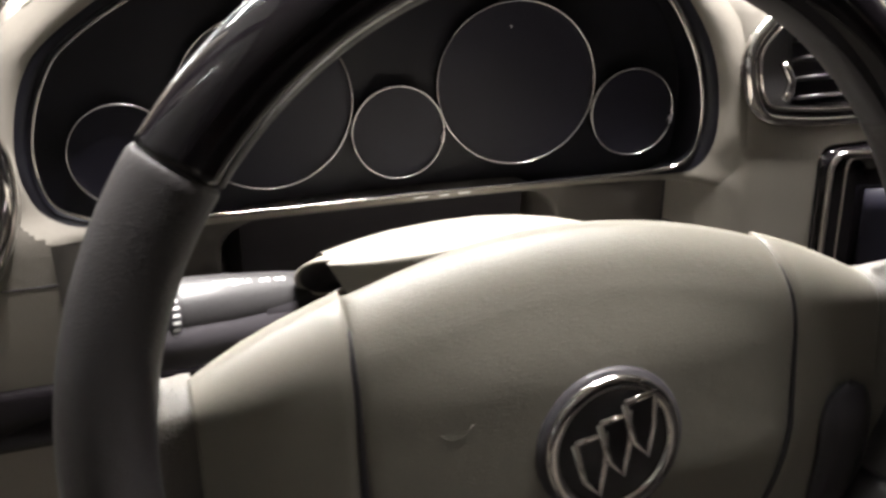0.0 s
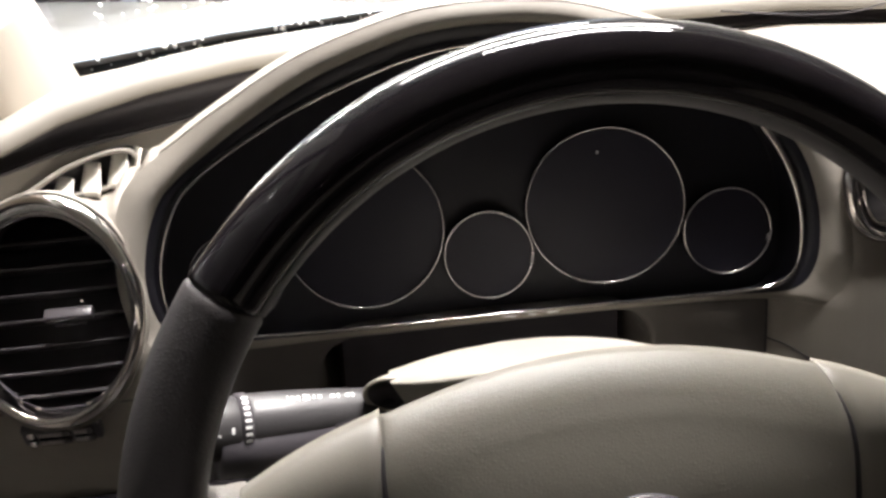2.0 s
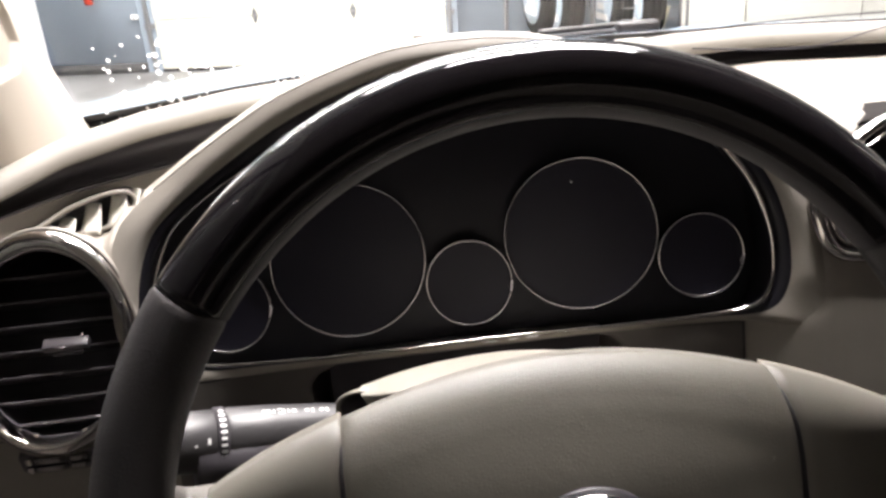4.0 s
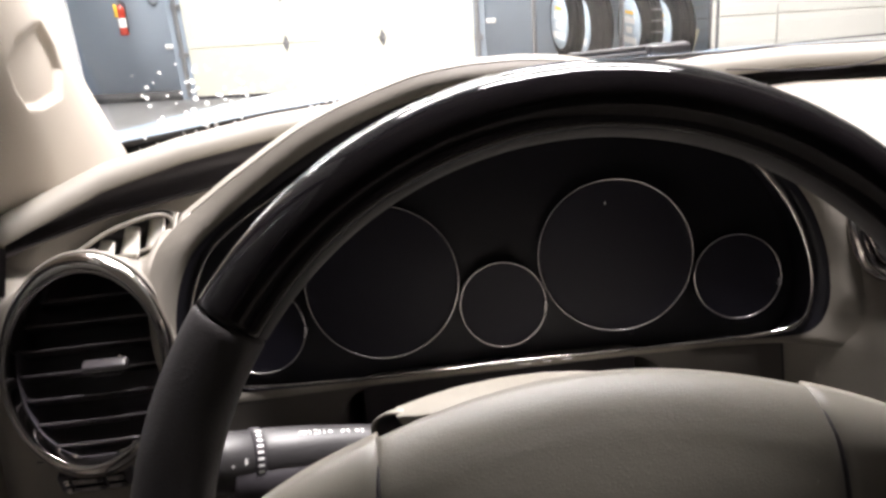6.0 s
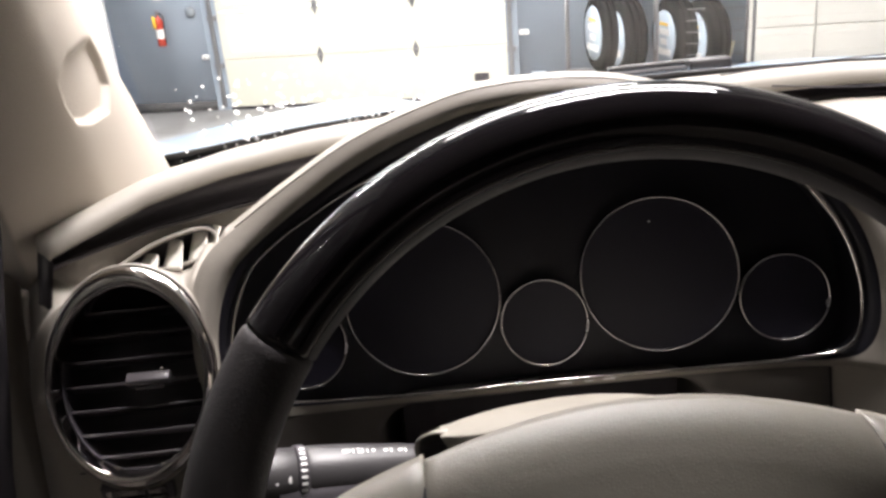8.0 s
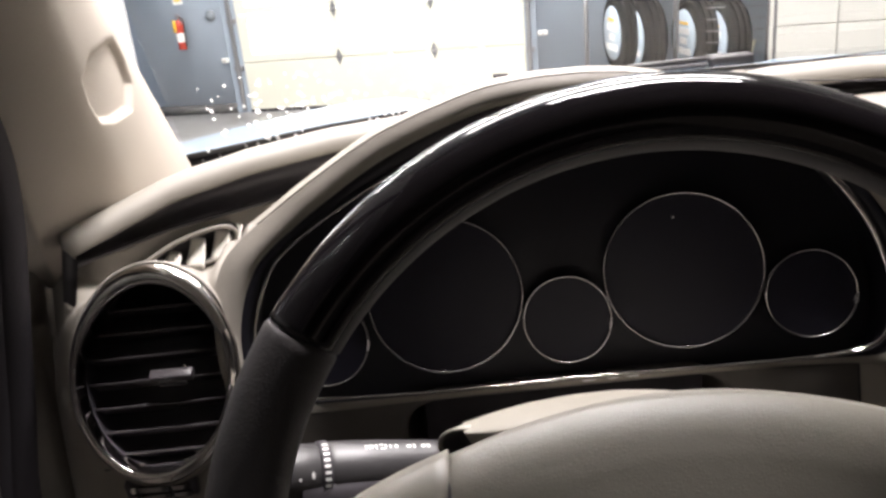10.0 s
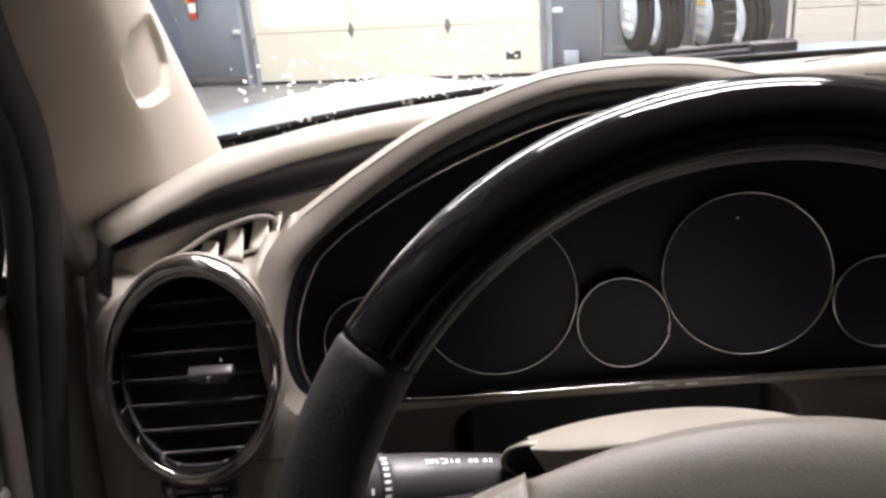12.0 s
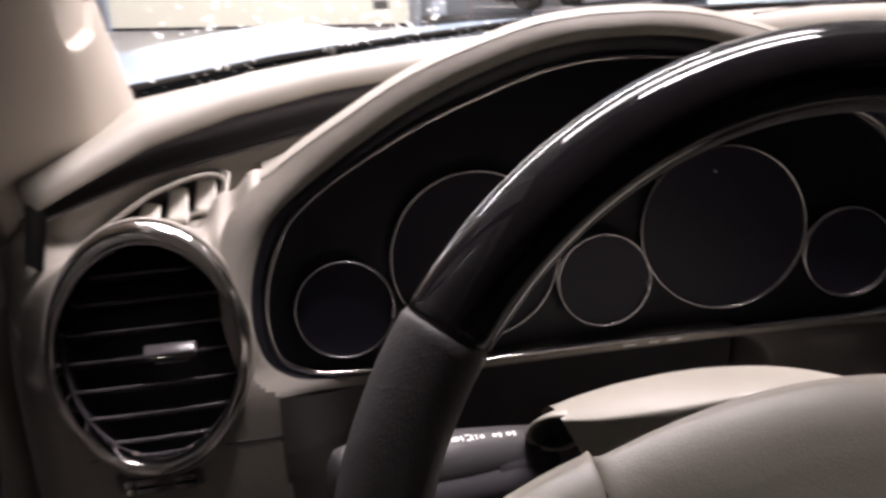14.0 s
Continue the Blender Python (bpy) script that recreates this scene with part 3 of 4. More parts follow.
def mirror_loop(k, y):
    """A rounded oblong, k of the full size, y behind the face."""
    return [Vector((0.095 * k * math.copysign(abs(math.cos(t)) ** 0.45, math.cos(t)), y, 0.075 * k * math.copysign(abs(math.sin(t)) ** 0.45, math.sin(t)))) for t in [2 * math.pi * i / 48 for i in range(48)]]


part("housing", loft([mirror_loop(k, y) for k, y in ((0.80, 0.004), (0.82, -0.004), (0.93, -0.008), (1.0, 0.0), (1.0, 0.03), (0.85, 0.075), (0.4, 0.10), (0.02, 0.105))], across=True), SATIN, mr)
part("mirror_glass", loft([mirror_loop(0.81, -0.001), mirror_loop(0.4, -0.003), mirror_loop(0.02, -0.0035)], across=True), CHROME, mr, "bright mirror glass")
part("stalk", tube(spline([(0.05, 0.03, -0.06), (0.11, 0.03, -0.095), (0.20, 0.02, -0.11)], 10), 0.03, 0.022), SATIN, mr)

wiper = thing("windscreen_wiper", pose(0, 0, 0), "black wiper parked along the foot of the windscreen", "wiper")
wpath = [screen_fn(f, 0.012 + 0.010 * f) + Vector((0, 0.012, 0.006)) for f in [0.36 + 0.17 * i / 24 for i in range(25)]]
part("blade", tube(wpath, 0.006, 0.004), RUBBER, wiper)
part("arm", tube([p + Vector((0.02, 0.01, 0.007)) for p in wpath[6:]], 0.005, 0.004), SATIN, wiper)
part("tip_cap", block(-0.03, -0.012, -0.008, 0.03, 0.012, 0.012, Matrix.Translation(wpath[-1])), SATIN, wiper, bevel=0.004)

# ---- dashboard ----
dashboard = thing("dashboard", pose(0, 0, 0), "taupe moulded dashboard with a gauge hood and dark trim strip", "dashboard")


def strip_top(x):
    return Vector((x, curve_at([(-0.25, 0.455), (-0.203, 0.505), (-0.14, 0.55), (-0.082, 0.575), (-0.02, 0.60), (0.06, 0.62), (0.25, 0.65), (0.45, 0.66), (0.8, 0.60), (1.15, 0.46)], x),
                   curve_at([(-0.25, 1.196), (-0.203, 1.2104), (-0.14, 1.2305), (-0.082, 1.2405), (-0.02, 1.2455), (0.1, 1.249), (0.45, 1.25), (0.8, 1.245), (1.15, 1.215)], x)))


def strip_low(x):
    p = strip_top(x)
    h = curve_at([(-0.25, 0.010), (-0.2, 0.0125), (-0.14, 0.024), (-0.082, 0.030), (0.05, 0.032), (0.28, 0.019), (0.45, 0.014), (1.15, 0.012)], x)
    return Vector((x, p.y - 0.001, p.z - h))


def pad_fn(a, b):
    """The upper pad: rolled front edge, then back to the glass."""
    x = lerp(-0.2055, 1.14, a)
    f, g = strip_top(x), screen_base(min(max(x, -0.19), 1.09))
    g = Vector((x, g.y - 0.014, g.z - 0.012))
    if b < 0.25:
        k = b / 0.25 * math.pi / 2
        return f + Vector((0, 0.012 * (1 - math.cos(k)) - 0.001, 0.009 * math.sin(k) - 0.004))
    k = (b - 0.25) / 0.75
    s = f + Vector((0, 0.011, 0.005))
    return s.lerp(g, k) + Vector((0, 0, 0.003 * math.sin(math.pi * k)))


part("upper_pad", sheet(pad_fn, 120, 40, -0.008), TAUPE_LIGHT, dashboard, "light taupe upper dash pad")
part("trim_strip", sheet(lambda a, b: strip_top(lerp(-0.203, 1.13, a)).lerp(strip_low(lerp(-0.203, 1.13, a)), b) + Vector((0, 0.004 + 0.012 * math.sin(math.pi * b), 0)), 120, 8, -0.004), SATIN, dashboard, "dark satin trim strip")
part("strip_lip", tube([strip_low(-0.205 + 0.5 * i / 60) + Vector((0, -0.003, 0.001)) for i in range(61)], 0.0022, 0.0018), SATIN, dashboard)
part("strip_end_cap", sheet(lambda a, b: Vector((lerp(lerp(-0.1985, -0.1857, a), lerp(-0.2072, -0.1955, a), b), 0.485 + 0.004 * math.cos(math.pi * a), lerp(lerp(1.2177, 1.2115, a), lerp(1.1789, 1.1763, a), b))), 6, 8), SATIN, dashboard, "dark end cap of the trim strip")


def back_edge(x):
    p = strip_low(x)
    return p.y + 0.002, p.z


def vent_profile(x, b):
    """The panel round the outer vent: leaning face, a small shelf, and the upright that holds the slot."""
    yb, zb = back_edge(x)
    depth = (yb - 0.4735) / 0.1
    side = max(0.0, 1 - (max(0, -0.118 - x) / 0.098) ** 2 - (max(0, x + 0.112) / 0.062) ** 2)
    zt = 1.139 + 0.0605 * math.sqrt(side)                     # the face hugs the round of the vent
    yt = 0.4445 + 0.45 * (zt - 1.1455)
    zf = zb - 0.0335 * min(1, max(0.25, (x + 0.225) / 0.06))
    y1 = 0.4735 + 0.072 * depth
    pts = [(0.405, 0.90), (0.410, 1.00), (0.4265, 1.10), (lerp(0.4265, yt, 0.5), lerp(1.10, zt - 0.0045, 0.5)), (yt - 0.001, zt - 0.0045), (yt + 0.008, zt), (lerp(yt + 0.008, y1, 0.35), lerp(zt, zf, 0.45)),
           (lerp(yt + 0.008, y1, 0.7), lerp(zt, zf, 0.85)), (y1, zf), (0.4735 + 0.087 * depth, lerp(zf, zb, 0.12)), (0.4735 + 0.094 * depth, lerp(zf, zb, 0.62)), (yb, zb)]
    w = max(0.0, min(1.0, (x + 0.112) / 0.020))
    w = w * w * (3 - 2 * w)                                    # towards the gauges the shelf runs out into the hood's flank
    for j, q in ((3, (0.4435, 1.135)), (4, (0.457, 1.165)), (5, (0.464, 1.180)), (6, (0.474, 1.1920)), (7, (0.495, 1.1970)), (8, (0.530, 1.1980))):
        pts[j] = (lerp(pts[j][0], q[0], w), lerp(pts[j][1], q[1], w))
    v = max(0.0, min(1.0, (x + 0.088) / 0.018))
    v = v * v * (3 - 2 * v)                                    # and rises to the foot of the hood's seam
    for j, q in ((6, (0.474, 1.1985)), (7, (0.485, 1.2105)), (8, (0.520, 1.2150))):
        pts[j] = (lerp(pts[j][0], q[0], v), lerp(pts[j][1], q[1], v))
    i = b * (len(pts) - 1)
    k = min(int(i), len(pts) - 2)
    g = lambda j: Vector((pts[max(0, min(len(pts) - 1, j))][0], pts[max(0, min(len(pts) - 1, j))][1], 0))
    f = i - k
    p0, p1, p2, p3 = g(k - 1), g(k), g(k + 1), g(k + 2)
    q = 0.5 * (2 * p1 + (p2 - p0) * f + (2 * p0 - 5 * p1 + 4 * p2 - p3) * f * f + (3 * p1 - p0 - 3 * p2 + p3) * f ** 3)
    wrap = max(0, -0.178 - x)
    return Vector((x, q.x + 22.0 * wrap * wrap, q.y))


VC = Vector((-0.137, 0.4435, 1.139))                    # outer vent: centre, half width, half height, leaning back
VA, VB = 0.0505, 0.0655
V_UP = Vector((0, 0.41, 0.912))
V_OUT = Vector((0, -0.912, 0.41))


def vent_point(t, k, out=0.0):
    return VC + Vector((VA * k * math.cos(t), 0, 0)) + V_UP * (VB * k * math.sin(t)) + V_OUT * out


def cut(bm, inside):
    """Opens a hole in a dense sheet."""
    gone = [f for f in bm.faces if inside(f.calc_center_median())]
    bmesh.ops.delete(bm, geom=gone, context="FACES")
    return bm


SLOT = [(-0.0935, 0.016), (-0.0985, 0.0075), (-0.111, 0.003), (-0.137, 0.0035), (-0.164, 0.0065), (-0.178, 0.009), (-0.16, 0.016), (-0.135, 0.0235), (-0.11, 0.0265), (-0.097, 0.0235)]


def slot_point(u, h, out=0.0):
    """A point of the small window vent: u across, h above the shelf."""
    yb, zb = back_edge(u)
    d = (yb - 0.4735) / 0.1
    return Vector((u, 0.4735 + (0.079 + 0.0075 * min(1, max(0, h / 0.03))) * d - out, zb - 0.0325 + h))


def in_poly(x, z, poly):
    c = False
    for (xa, za), (xb, zb) in zip(poly, poly[1:] + poly[:1]):
        if (za > z) != (zb > z) and x < (xb - xa) * (z - za) / (zb - za) + xa:
            c = not c
    return c


slot_loop = [(p.x, p.y) for p in spline([(u, h, 0) for u, h in SLOT], 60, True)]


def vent_hole(c):
    d = c - VC
    e = (d.x / VA) ** 2 + (d.dot(V_UP) / VB) ** 2
    if e < 0.99 and abs(d.dot(V_OUT)) < 0.03:
        return True
    yb, zb = back_edge(c.x)
    return c.y > 0.4735 + 0.06 * (yb - 0.4735) / 0.1 and in_poly(c.x, c.z - (zb - 0.0325), slot_loop)


# the gauge hood: a ring of skins from the bezel edge out over the lip
E2 = [(0, 1.105, 0.440), (0.10, 1.1045, 0.438), (0.175, 1.1075, 0.432), (0.200, 1.114, 0.4305), (0.209, 1.128, 0.4335), (0.211, 1.150, 0.440), (0.208, 1.170, 0.446), (0.201, 1.190, 0.452), (0.189, 1.210, 0.458), (0.168, 1.232, 0.464), (0.12, 1.257, 0.471), (0.06, 1.2745, 0.477), (0.025, 1.280, 0.479), (0, 1.281, 0.479)]


E2L = [(0, 1.105, 0.440), (0.10, 1.105, 0.440), (0.180, 1.107, 0.442), (0.207, 1.113, 0.4445), (0.2185, 1.124, 0.447), (0.2225, 1.147, 0.454), (0.218, 1.170, 0.461), (0.209, 1.190, 0.467), (0.198, 1.204, 0.470), (0.170, 1.2234, 0.4736), (0.12, 1.2497, 0.4775), (0.06, 1.2721, 0.479), (0.025, 1.2798, 0.479), (0, 1.281, 0.479)]
E1R = [(0, 1.099, 0.4408), (0.10, 1.099, 0.4390), (0.185, 1.099, 0.4330), (0.226, 1.101, 0.4145), (0.238, 1.122, 0.4150), (0.241, 1.152, 0.4275), (0.239, 1.182, 0.4385), (0.228, 1.212, 0.456), (0.183, 1.250, 0.480), (0.126, 1.2785, 0.477), (0.062, 1.2990, 0.476), (0.025, 1.3050, 0.475), (0, 1.3058, 0.475)]
E1 = [(0, 1.099, 0.4408), (0.10, 1.099, 0.4405), (0.185, 1.099, 0.4380), (0.230, 1.106, 0.430), (0.2435, 1.135, 0.4435), (0.2455, 1.165, 0.457), (0.243, 1.186, 0.468), (0.236, 1.2025, 0.476), (0.222, 1.2155, 0.481), (0.203, 1.2285, 0.482), (0.170, 1.2505, 0.479), (0.12, 1.2790, 0.477), (0.06, 1.2995, 0.476), (0.025, 1.3050, 0.475), (0, 1.3058, 0.475)]


def even(pts, n):
    """The same curve with its points evenly spaced."""
    fine = spline(pts, 400)
    run = [0.0]
    for p, q in zip(fine, fine[1:]):
        run.append(run[-1] + (q - p).length)
    out, j = [], 0
    for i in range(n + 1):
        d = run[-1] * i / n
        while j < len(fine) - 2 and run[j + 1] < d:
            j += 1
        out.append(fine[j].lerp(fine[j + 1], (d - run[j]) / max(1e-9, run[j + 1] - run[j])))
    return out


def ring(right, left=None, n=90):
    """A closed loop round the gauges: up the right half, back down the left."""
    a = even([(XC + u, y, z) for u, z, y in right], n)
    b = even([(XC - u, y, z) for u, z, y in (left or right)], n)
    return a[:-1] + b[:0:-1]


r1_loop = [(p.lerp(q, 0.7).x, p.lerp(q, 0.7).z) for p, q in zip(ring(E2, E2L), ring(E1R, E1))]
vp = sheet(lambda a, b: vent_profile(lerp(-0.244, -0.015, a), b), 180, 190)
part("vent_panel", cut(vp, lambda c: vent_hole(c) or c.y < 0.497 and (c.x > -0.066 or in_poly(c.x, c.z, r1_loop))), TAUPE, dashboard, "taupe panel round the outer vent")

# the gauge hood
r2, r1 = ring(E2, E2L), ring(E1R, E1)
def lip_share(z):
    """How far out from the trim line the black inner roll reaches."""
    return lerp(0.26, 0.48, smooth01((z - 1.20) / 0.08))


def roll_row(h):
    """A row of the lip: h = 0 where the black ends, 1 at the seam on top; it bulges towards the driver."""
    row = []
    for p, q in zip(r2, r1):
        g, amt = lip_share(p.z), smooth01((p.z - 1.112) / 0.03)
        e = p.lerp(q, g) - Vector((0, 0.003 * amt, 0))
        row.append(e.lerp(q, h) - Vector((0, 0.0045 * amt * math.sin(math.pi * h ** 0.8), 0)))
    return row


mids = [roll_row(h) for h in (0, 0.12, 0.25, 0.4, 0.55, 0.7, 0.82, 0.92)]
inner_roll = [p.lerp(q, 0.5) - Vector((0, 0.002 * smooth01((p.z - 1.112) / 0.03), 0)) for p, q in zip(r2, mids[0])]
lip1 = [q + Vector((0, 0.0016, 0.0006)) for q in r1]
back = [q + Vector((0, 0.034, -0.010)) for q in r1]
back2 = [Vector((XC + (q.x - XC) * 1.02, q.y + 0.13, lerp(q.z, 1.19, 0.9))) for q in r1]
part("gauge_hood", loft(mids + [r1], across=True), TAUPE, dashboard, "taupe gauge hood")
high = [i for i, q in enumerate(r1) if q.z > 1.217 or q.x > XC and q.z > 1.15]
part("hood_cap", loft([[row[i] for i in high] for row in (lip1, [q + Vector((0, 0.010, 0.003)) for q in r1], back, back2)]), TAUPE_LIGHT, dashboard, "lighter taupe top of the gauge hood")

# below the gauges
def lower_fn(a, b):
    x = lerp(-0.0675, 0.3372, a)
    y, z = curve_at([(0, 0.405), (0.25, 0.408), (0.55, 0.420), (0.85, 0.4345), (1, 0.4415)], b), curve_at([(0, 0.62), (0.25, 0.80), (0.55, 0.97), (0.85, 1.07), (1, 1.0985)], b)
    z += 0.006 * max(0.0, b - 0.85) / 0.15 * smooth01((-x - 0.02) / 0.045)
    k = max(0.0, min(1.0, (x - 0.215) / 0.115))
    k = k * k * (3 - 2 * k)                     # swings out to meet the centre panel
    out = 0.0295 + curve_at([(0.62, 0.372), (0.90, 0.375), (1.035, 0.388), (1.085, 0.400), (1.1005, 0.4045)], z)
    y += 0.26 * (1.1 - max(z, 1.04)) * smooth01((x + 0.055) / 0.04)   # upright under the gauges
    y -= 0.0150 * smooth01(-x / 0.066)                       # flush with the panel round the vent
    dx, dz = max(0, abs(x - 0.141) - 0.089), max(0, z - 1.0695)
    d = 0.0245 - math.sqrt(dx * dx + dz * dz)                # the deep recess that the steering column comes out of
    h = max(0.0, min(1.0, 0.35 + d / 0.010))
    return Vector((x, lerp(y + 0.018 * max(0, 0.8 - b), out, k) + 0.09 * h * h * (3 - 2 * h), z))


# same vinyl as its neighbours; its darker colour stands in for shade
part("lower_panel", sheet(lower_fn, 150, 140), TAUPE_SHADED, dashboard, "taupe lower dash panel, coloured dark for shade, with a recess round the column")


# an added black sheet that imitates the deep shade inside the column recess
part("recess_shade", sheet(lambda a, b: Vector((lerp(0.040, 0.242, a), lerp(0.485, 0.516, b) - 0.05 * (2 * a - 1) ** 6, lerp(0.80, 1.086, b))), 30, 10), RUBBER, dashboard, "black sheet standing in for shade in the column recess")


def right_fn(a, b):
    """Between the gauges and the centre vent, and on across the dash."""
    x = lerp(0.3395, 1.14, a)
    pts = [(0.375, 0.90), (0.380, 0.975), (0.388, 1.035), (0.400, 1.085), (0.4085, 1.115), (0.4225, 1.150), (0.4335, 1.182), (0.444, 1.206), (0.458, 1.222), (0.486, 1.233), (0.55, 1.238), (strip_low(x).y, strip_low(x).z - 0.002)]
    q = spline([(0, y, z) for y, z in pts], 40)
    i = min(39, int(b * 40))
    p = q[i].lerp(q[i + 1], b * 40 - i)
    near = max(0, 0.392 - x) * max(0.0, min(1.0, (p.z - 1.10) / 0.014))
    push = curve_at([(0.339, 0.0310), (0.350, 0.0262), (0.360, 0.0210), (0.368, 0.0155), (0.376, 0.0095), (0.384, 0.0045), (0.392, 0.0015), (0.402, 0.0)], x)
    return Vector((x, p.y + 20 * near * near + push, p.z))


CV = [(0.3815, 1.182), (0.385, 1.163), (0.394, 1.151), (0.412, 1.1465), (0.46, 1.1435), (0.55, 1.143), (0.60, 1.147), (0.612, 1.165), (0.612, 1.195), (0.60, 1.222), (0.56, 1.238), (0.50, 1.243), (0.455, 1.237), (0.418, 1.222), (0.395, 1.207), (0.384, 1.195)]
cv_loop = [(p.x, p.y) for p in spline([(x, z, 0) for x, z in CV], 90, True)]


def cv_point(x, z, out=0.0):
    return Vector((x, 0.432 + 0.45 * (z - 1.18), z)) + V_OUT * out


rp = cut(sheet(right_fn, 260, 110), lambda c: c.y < 0.49 and in_poly(c.x, c.z, cv_loop) or c.z > 1.104 and in_poly(c.x, c.z, r1_loop))
part("centre_panel", rp, TAUPE, dashboard, "taupe panel round the centre vent")
# seams in the panels
def seam(name, pts, n=24, r=0.0006):
    part(name, tube(spline(pts, n), r, r), RUBBER, dashboard, "dark panel gap")


seam("panel_gap", [(0.335, 0.4350, 1.1035), (0.3383, 0.4332, 1.098), (0.3385, 0.4297, 1.085), (0.3385, 0.4237, 1.06), (0.3385, 0.4177, 1.035)])
seam("panel_gap", [(-0.178, 0.4225, 1.0805), (-0.15, 0.4225, 1.0805), (-0.10, 0.4225, 1.0805), (-0.066, 0.4225, 1.0805)])
part("kick_trim", sheet(lambda a, b: Vector((lerp(-0.215, 0.02, a), 0.4095 - 0.003 * b - 0.004 * math.sin(math.pi * b), 1.0174 - 0.044 * b)), 30, 8, 0.004), GLOSS, dashboard, "dark glossy trim band low on the dash")
seam("panel_gap", [(-0.0760, 0.515, 1.2142), (-0.0690, 0.498, 1.2125), (-0.0620, 0.487, 1.2190)])
seam("panel_gap", [(0.3395, 0.4262, 1.070), (0.356, 0.4180, 1.064), (0.378, 0.4005, 1.050), (0.40, 0.3870, 1.030)])
seam("panel_gap", [(0.36, 0.60, 1.262), (0.45, 0.575, 1.260), (0.60, 0.64, 1.262), (0.9, 0.66, 1.258)])
seam("panel_gap", [(0.34, 0.66, 1.263), (0.45, 0.69, 1.262), (0.62, 0.73, 1.255), (0.9, 0.72, 1.25)])

# ---- gauges ----
cluster = thing("instrument_cluster", pose(0, 0, 0), "unlit black instrument cluster with five silver-ringed gauges", "instrument cluster")


def face_y(x, z):
    return 0.4712 + 0.30 * (z - 1.1353) - 0.30 * (x - XC) ** 2


inner = [Vector((XC + (p.x - XC) * 0.985, face_y(p.x, p.z) + 0.004, 1.19 + (p.z - 1.19) * (0.965 if p.z > 1.19 else 1.20))) for p in r2]
inner_mid = [p.lerp(q, 0.45) + Vector((0, 0.004, 0)) for p, q in zip(r2, inner)]
part("bezel", loft([[p + Vector((0, 0.0004, 0)) for p in mids[0]], inner_roll, [p + Vector((0, 0.001, 0)) for p in r2], inner_mid, inner], across=True), BLACK, cluster, "black inner bezel")
bmf = bmesh.new()
bmf.faces.new([bmf.verts.new(p) for p in inner])
bmesh.ops.triangulate(bmf, faces=bmf.faces)
part("backing_plate", bmf, BLACK, cluster, "matt black gauge panel")
trim = [p.lerp(Vector((XC, 0.45, 1.19)), 0.012) + Vector((0, -0.0015, 0)) for p in r2]


def trim_width(f):
    """The trim line swells along the passenger side."""
    up, low = max(0.0, 1 - abs(f - 0.30) / 0.10), max(0.0, 1 - abs(f - 0.185) / 0.05)
    return 1 - 0.35 * smooth01((abs(f - 0.5) - 0.36) / 0.06) + 1.5 * smooth01(up) + 0.7 * smooth01(low)


part("chrome_trim", tube(trim, 0.0010, 0.0009, up=(0, 1, 0), closed=True, n=10, taper=trim_width), CHROME, cluster, "chrome trim line, wider along one side")
for x, y, z, r, yaw in ((0.1464, 0.4678, 1.1365, 0.0304, -5.8), (0.0623, 0.4763, 1.1597, 0.0541, -1.3), (0.2295, 0.4734, 1.1626, 0.0544, -9.0),
                        (-0.0234, 0.4600, 1.1410, 0.0301, -1.0), (0.3133, 0.4568, 1.1433, 0.0301, -7.7)):
    tilt = Matrix.Translation((x, y, z)) @ Matrix.Rotation(radians(yaw), 4, "Z") @ Matrix.Rotation(radians(90 - 14.8), 4, "X")
    g = part("gauge", lathe([(0, 0.000), (r * 0.985, 0.000), (r * 0.985, -0.004), (0, -0.004)], 48), FACE, cluster, "dark smoked gauge face", smooth=False)
    g.matrix_world = tilt
    part("ring", lathe([(r - 0.0008, 0.0), (r - 0.0006, 0.0034), (r, 0.0040), (r + 0.0006, 0.0034), (r + 0.0008, -0.004)], 64), RINGMETAL, g, "thin satin metal ring")

part("telltale", lathe([(0, 0.0012), (0.0008, 0.0008), (0.0010, 0)], 10, Matrix.Translation((XC + 0.0757, face_y(XC + 0.0757, 1.1985) - 0.004, 1.1985)) @ Matrix.Rotation(radians(74), 4, "X")), WHITEMARK, cluster, "tiny pale telltale dot")
for x0, x1 in ((0.1500, 0.1590), (0.1677, 0.1736), (0.1807, 0.1885)):
    part("printed_mark", tube([Vector((x0, 0.4362, 1.1042)), Vector((x1, 0.4360, 1.1042))], 0.0004, 0.0003), WHITEMARK, cluster, "minute pale print under the trim line")

# ---- outer air vent ----
vent = thing("air_vent", pose(0, 0, 0), "oval air vent with a chrome ring and dark slats", "air vent", "air vents")
N = 72
ts = [2 * math.pi * i / N for i in range(N)]
rows = []
def band(t, k):
    """The ring's outline: 1 at the outer edge, 0 at the opening, which sits low so that the ring is broad on top."""
    return lerp(1.0 - 0.075 * smooth01(math.sin(t)), 1.128, k)


for k, out in ((1.0, 0.0), (0.96, 0.0040), (0.85, 0.0062), (0.55, 0.0082), (0.28, 0.0094), (0.16, 0.0094), (0.12, 0.0084), (0.06, 0.0094), (0.0, 0.0088), (-0.08, 0.006), (-0.16, 0.0), (-0.24, -0.03)):
    rows.append([vent_point(t, band(t, k), out) for t in ts])
part("ring", loft(rows, across=True), CHROME, vent, "polished chrome ring")
part("outer_ring", loft([[vent_point(t, k, o) for t in ts] for k, o in ((1.165, -0.004), (1.158, 0.001), (1.14, 0.002), (1.126, 0.0))], across=True), TAUPE, vent, "taupe surround of the ring")
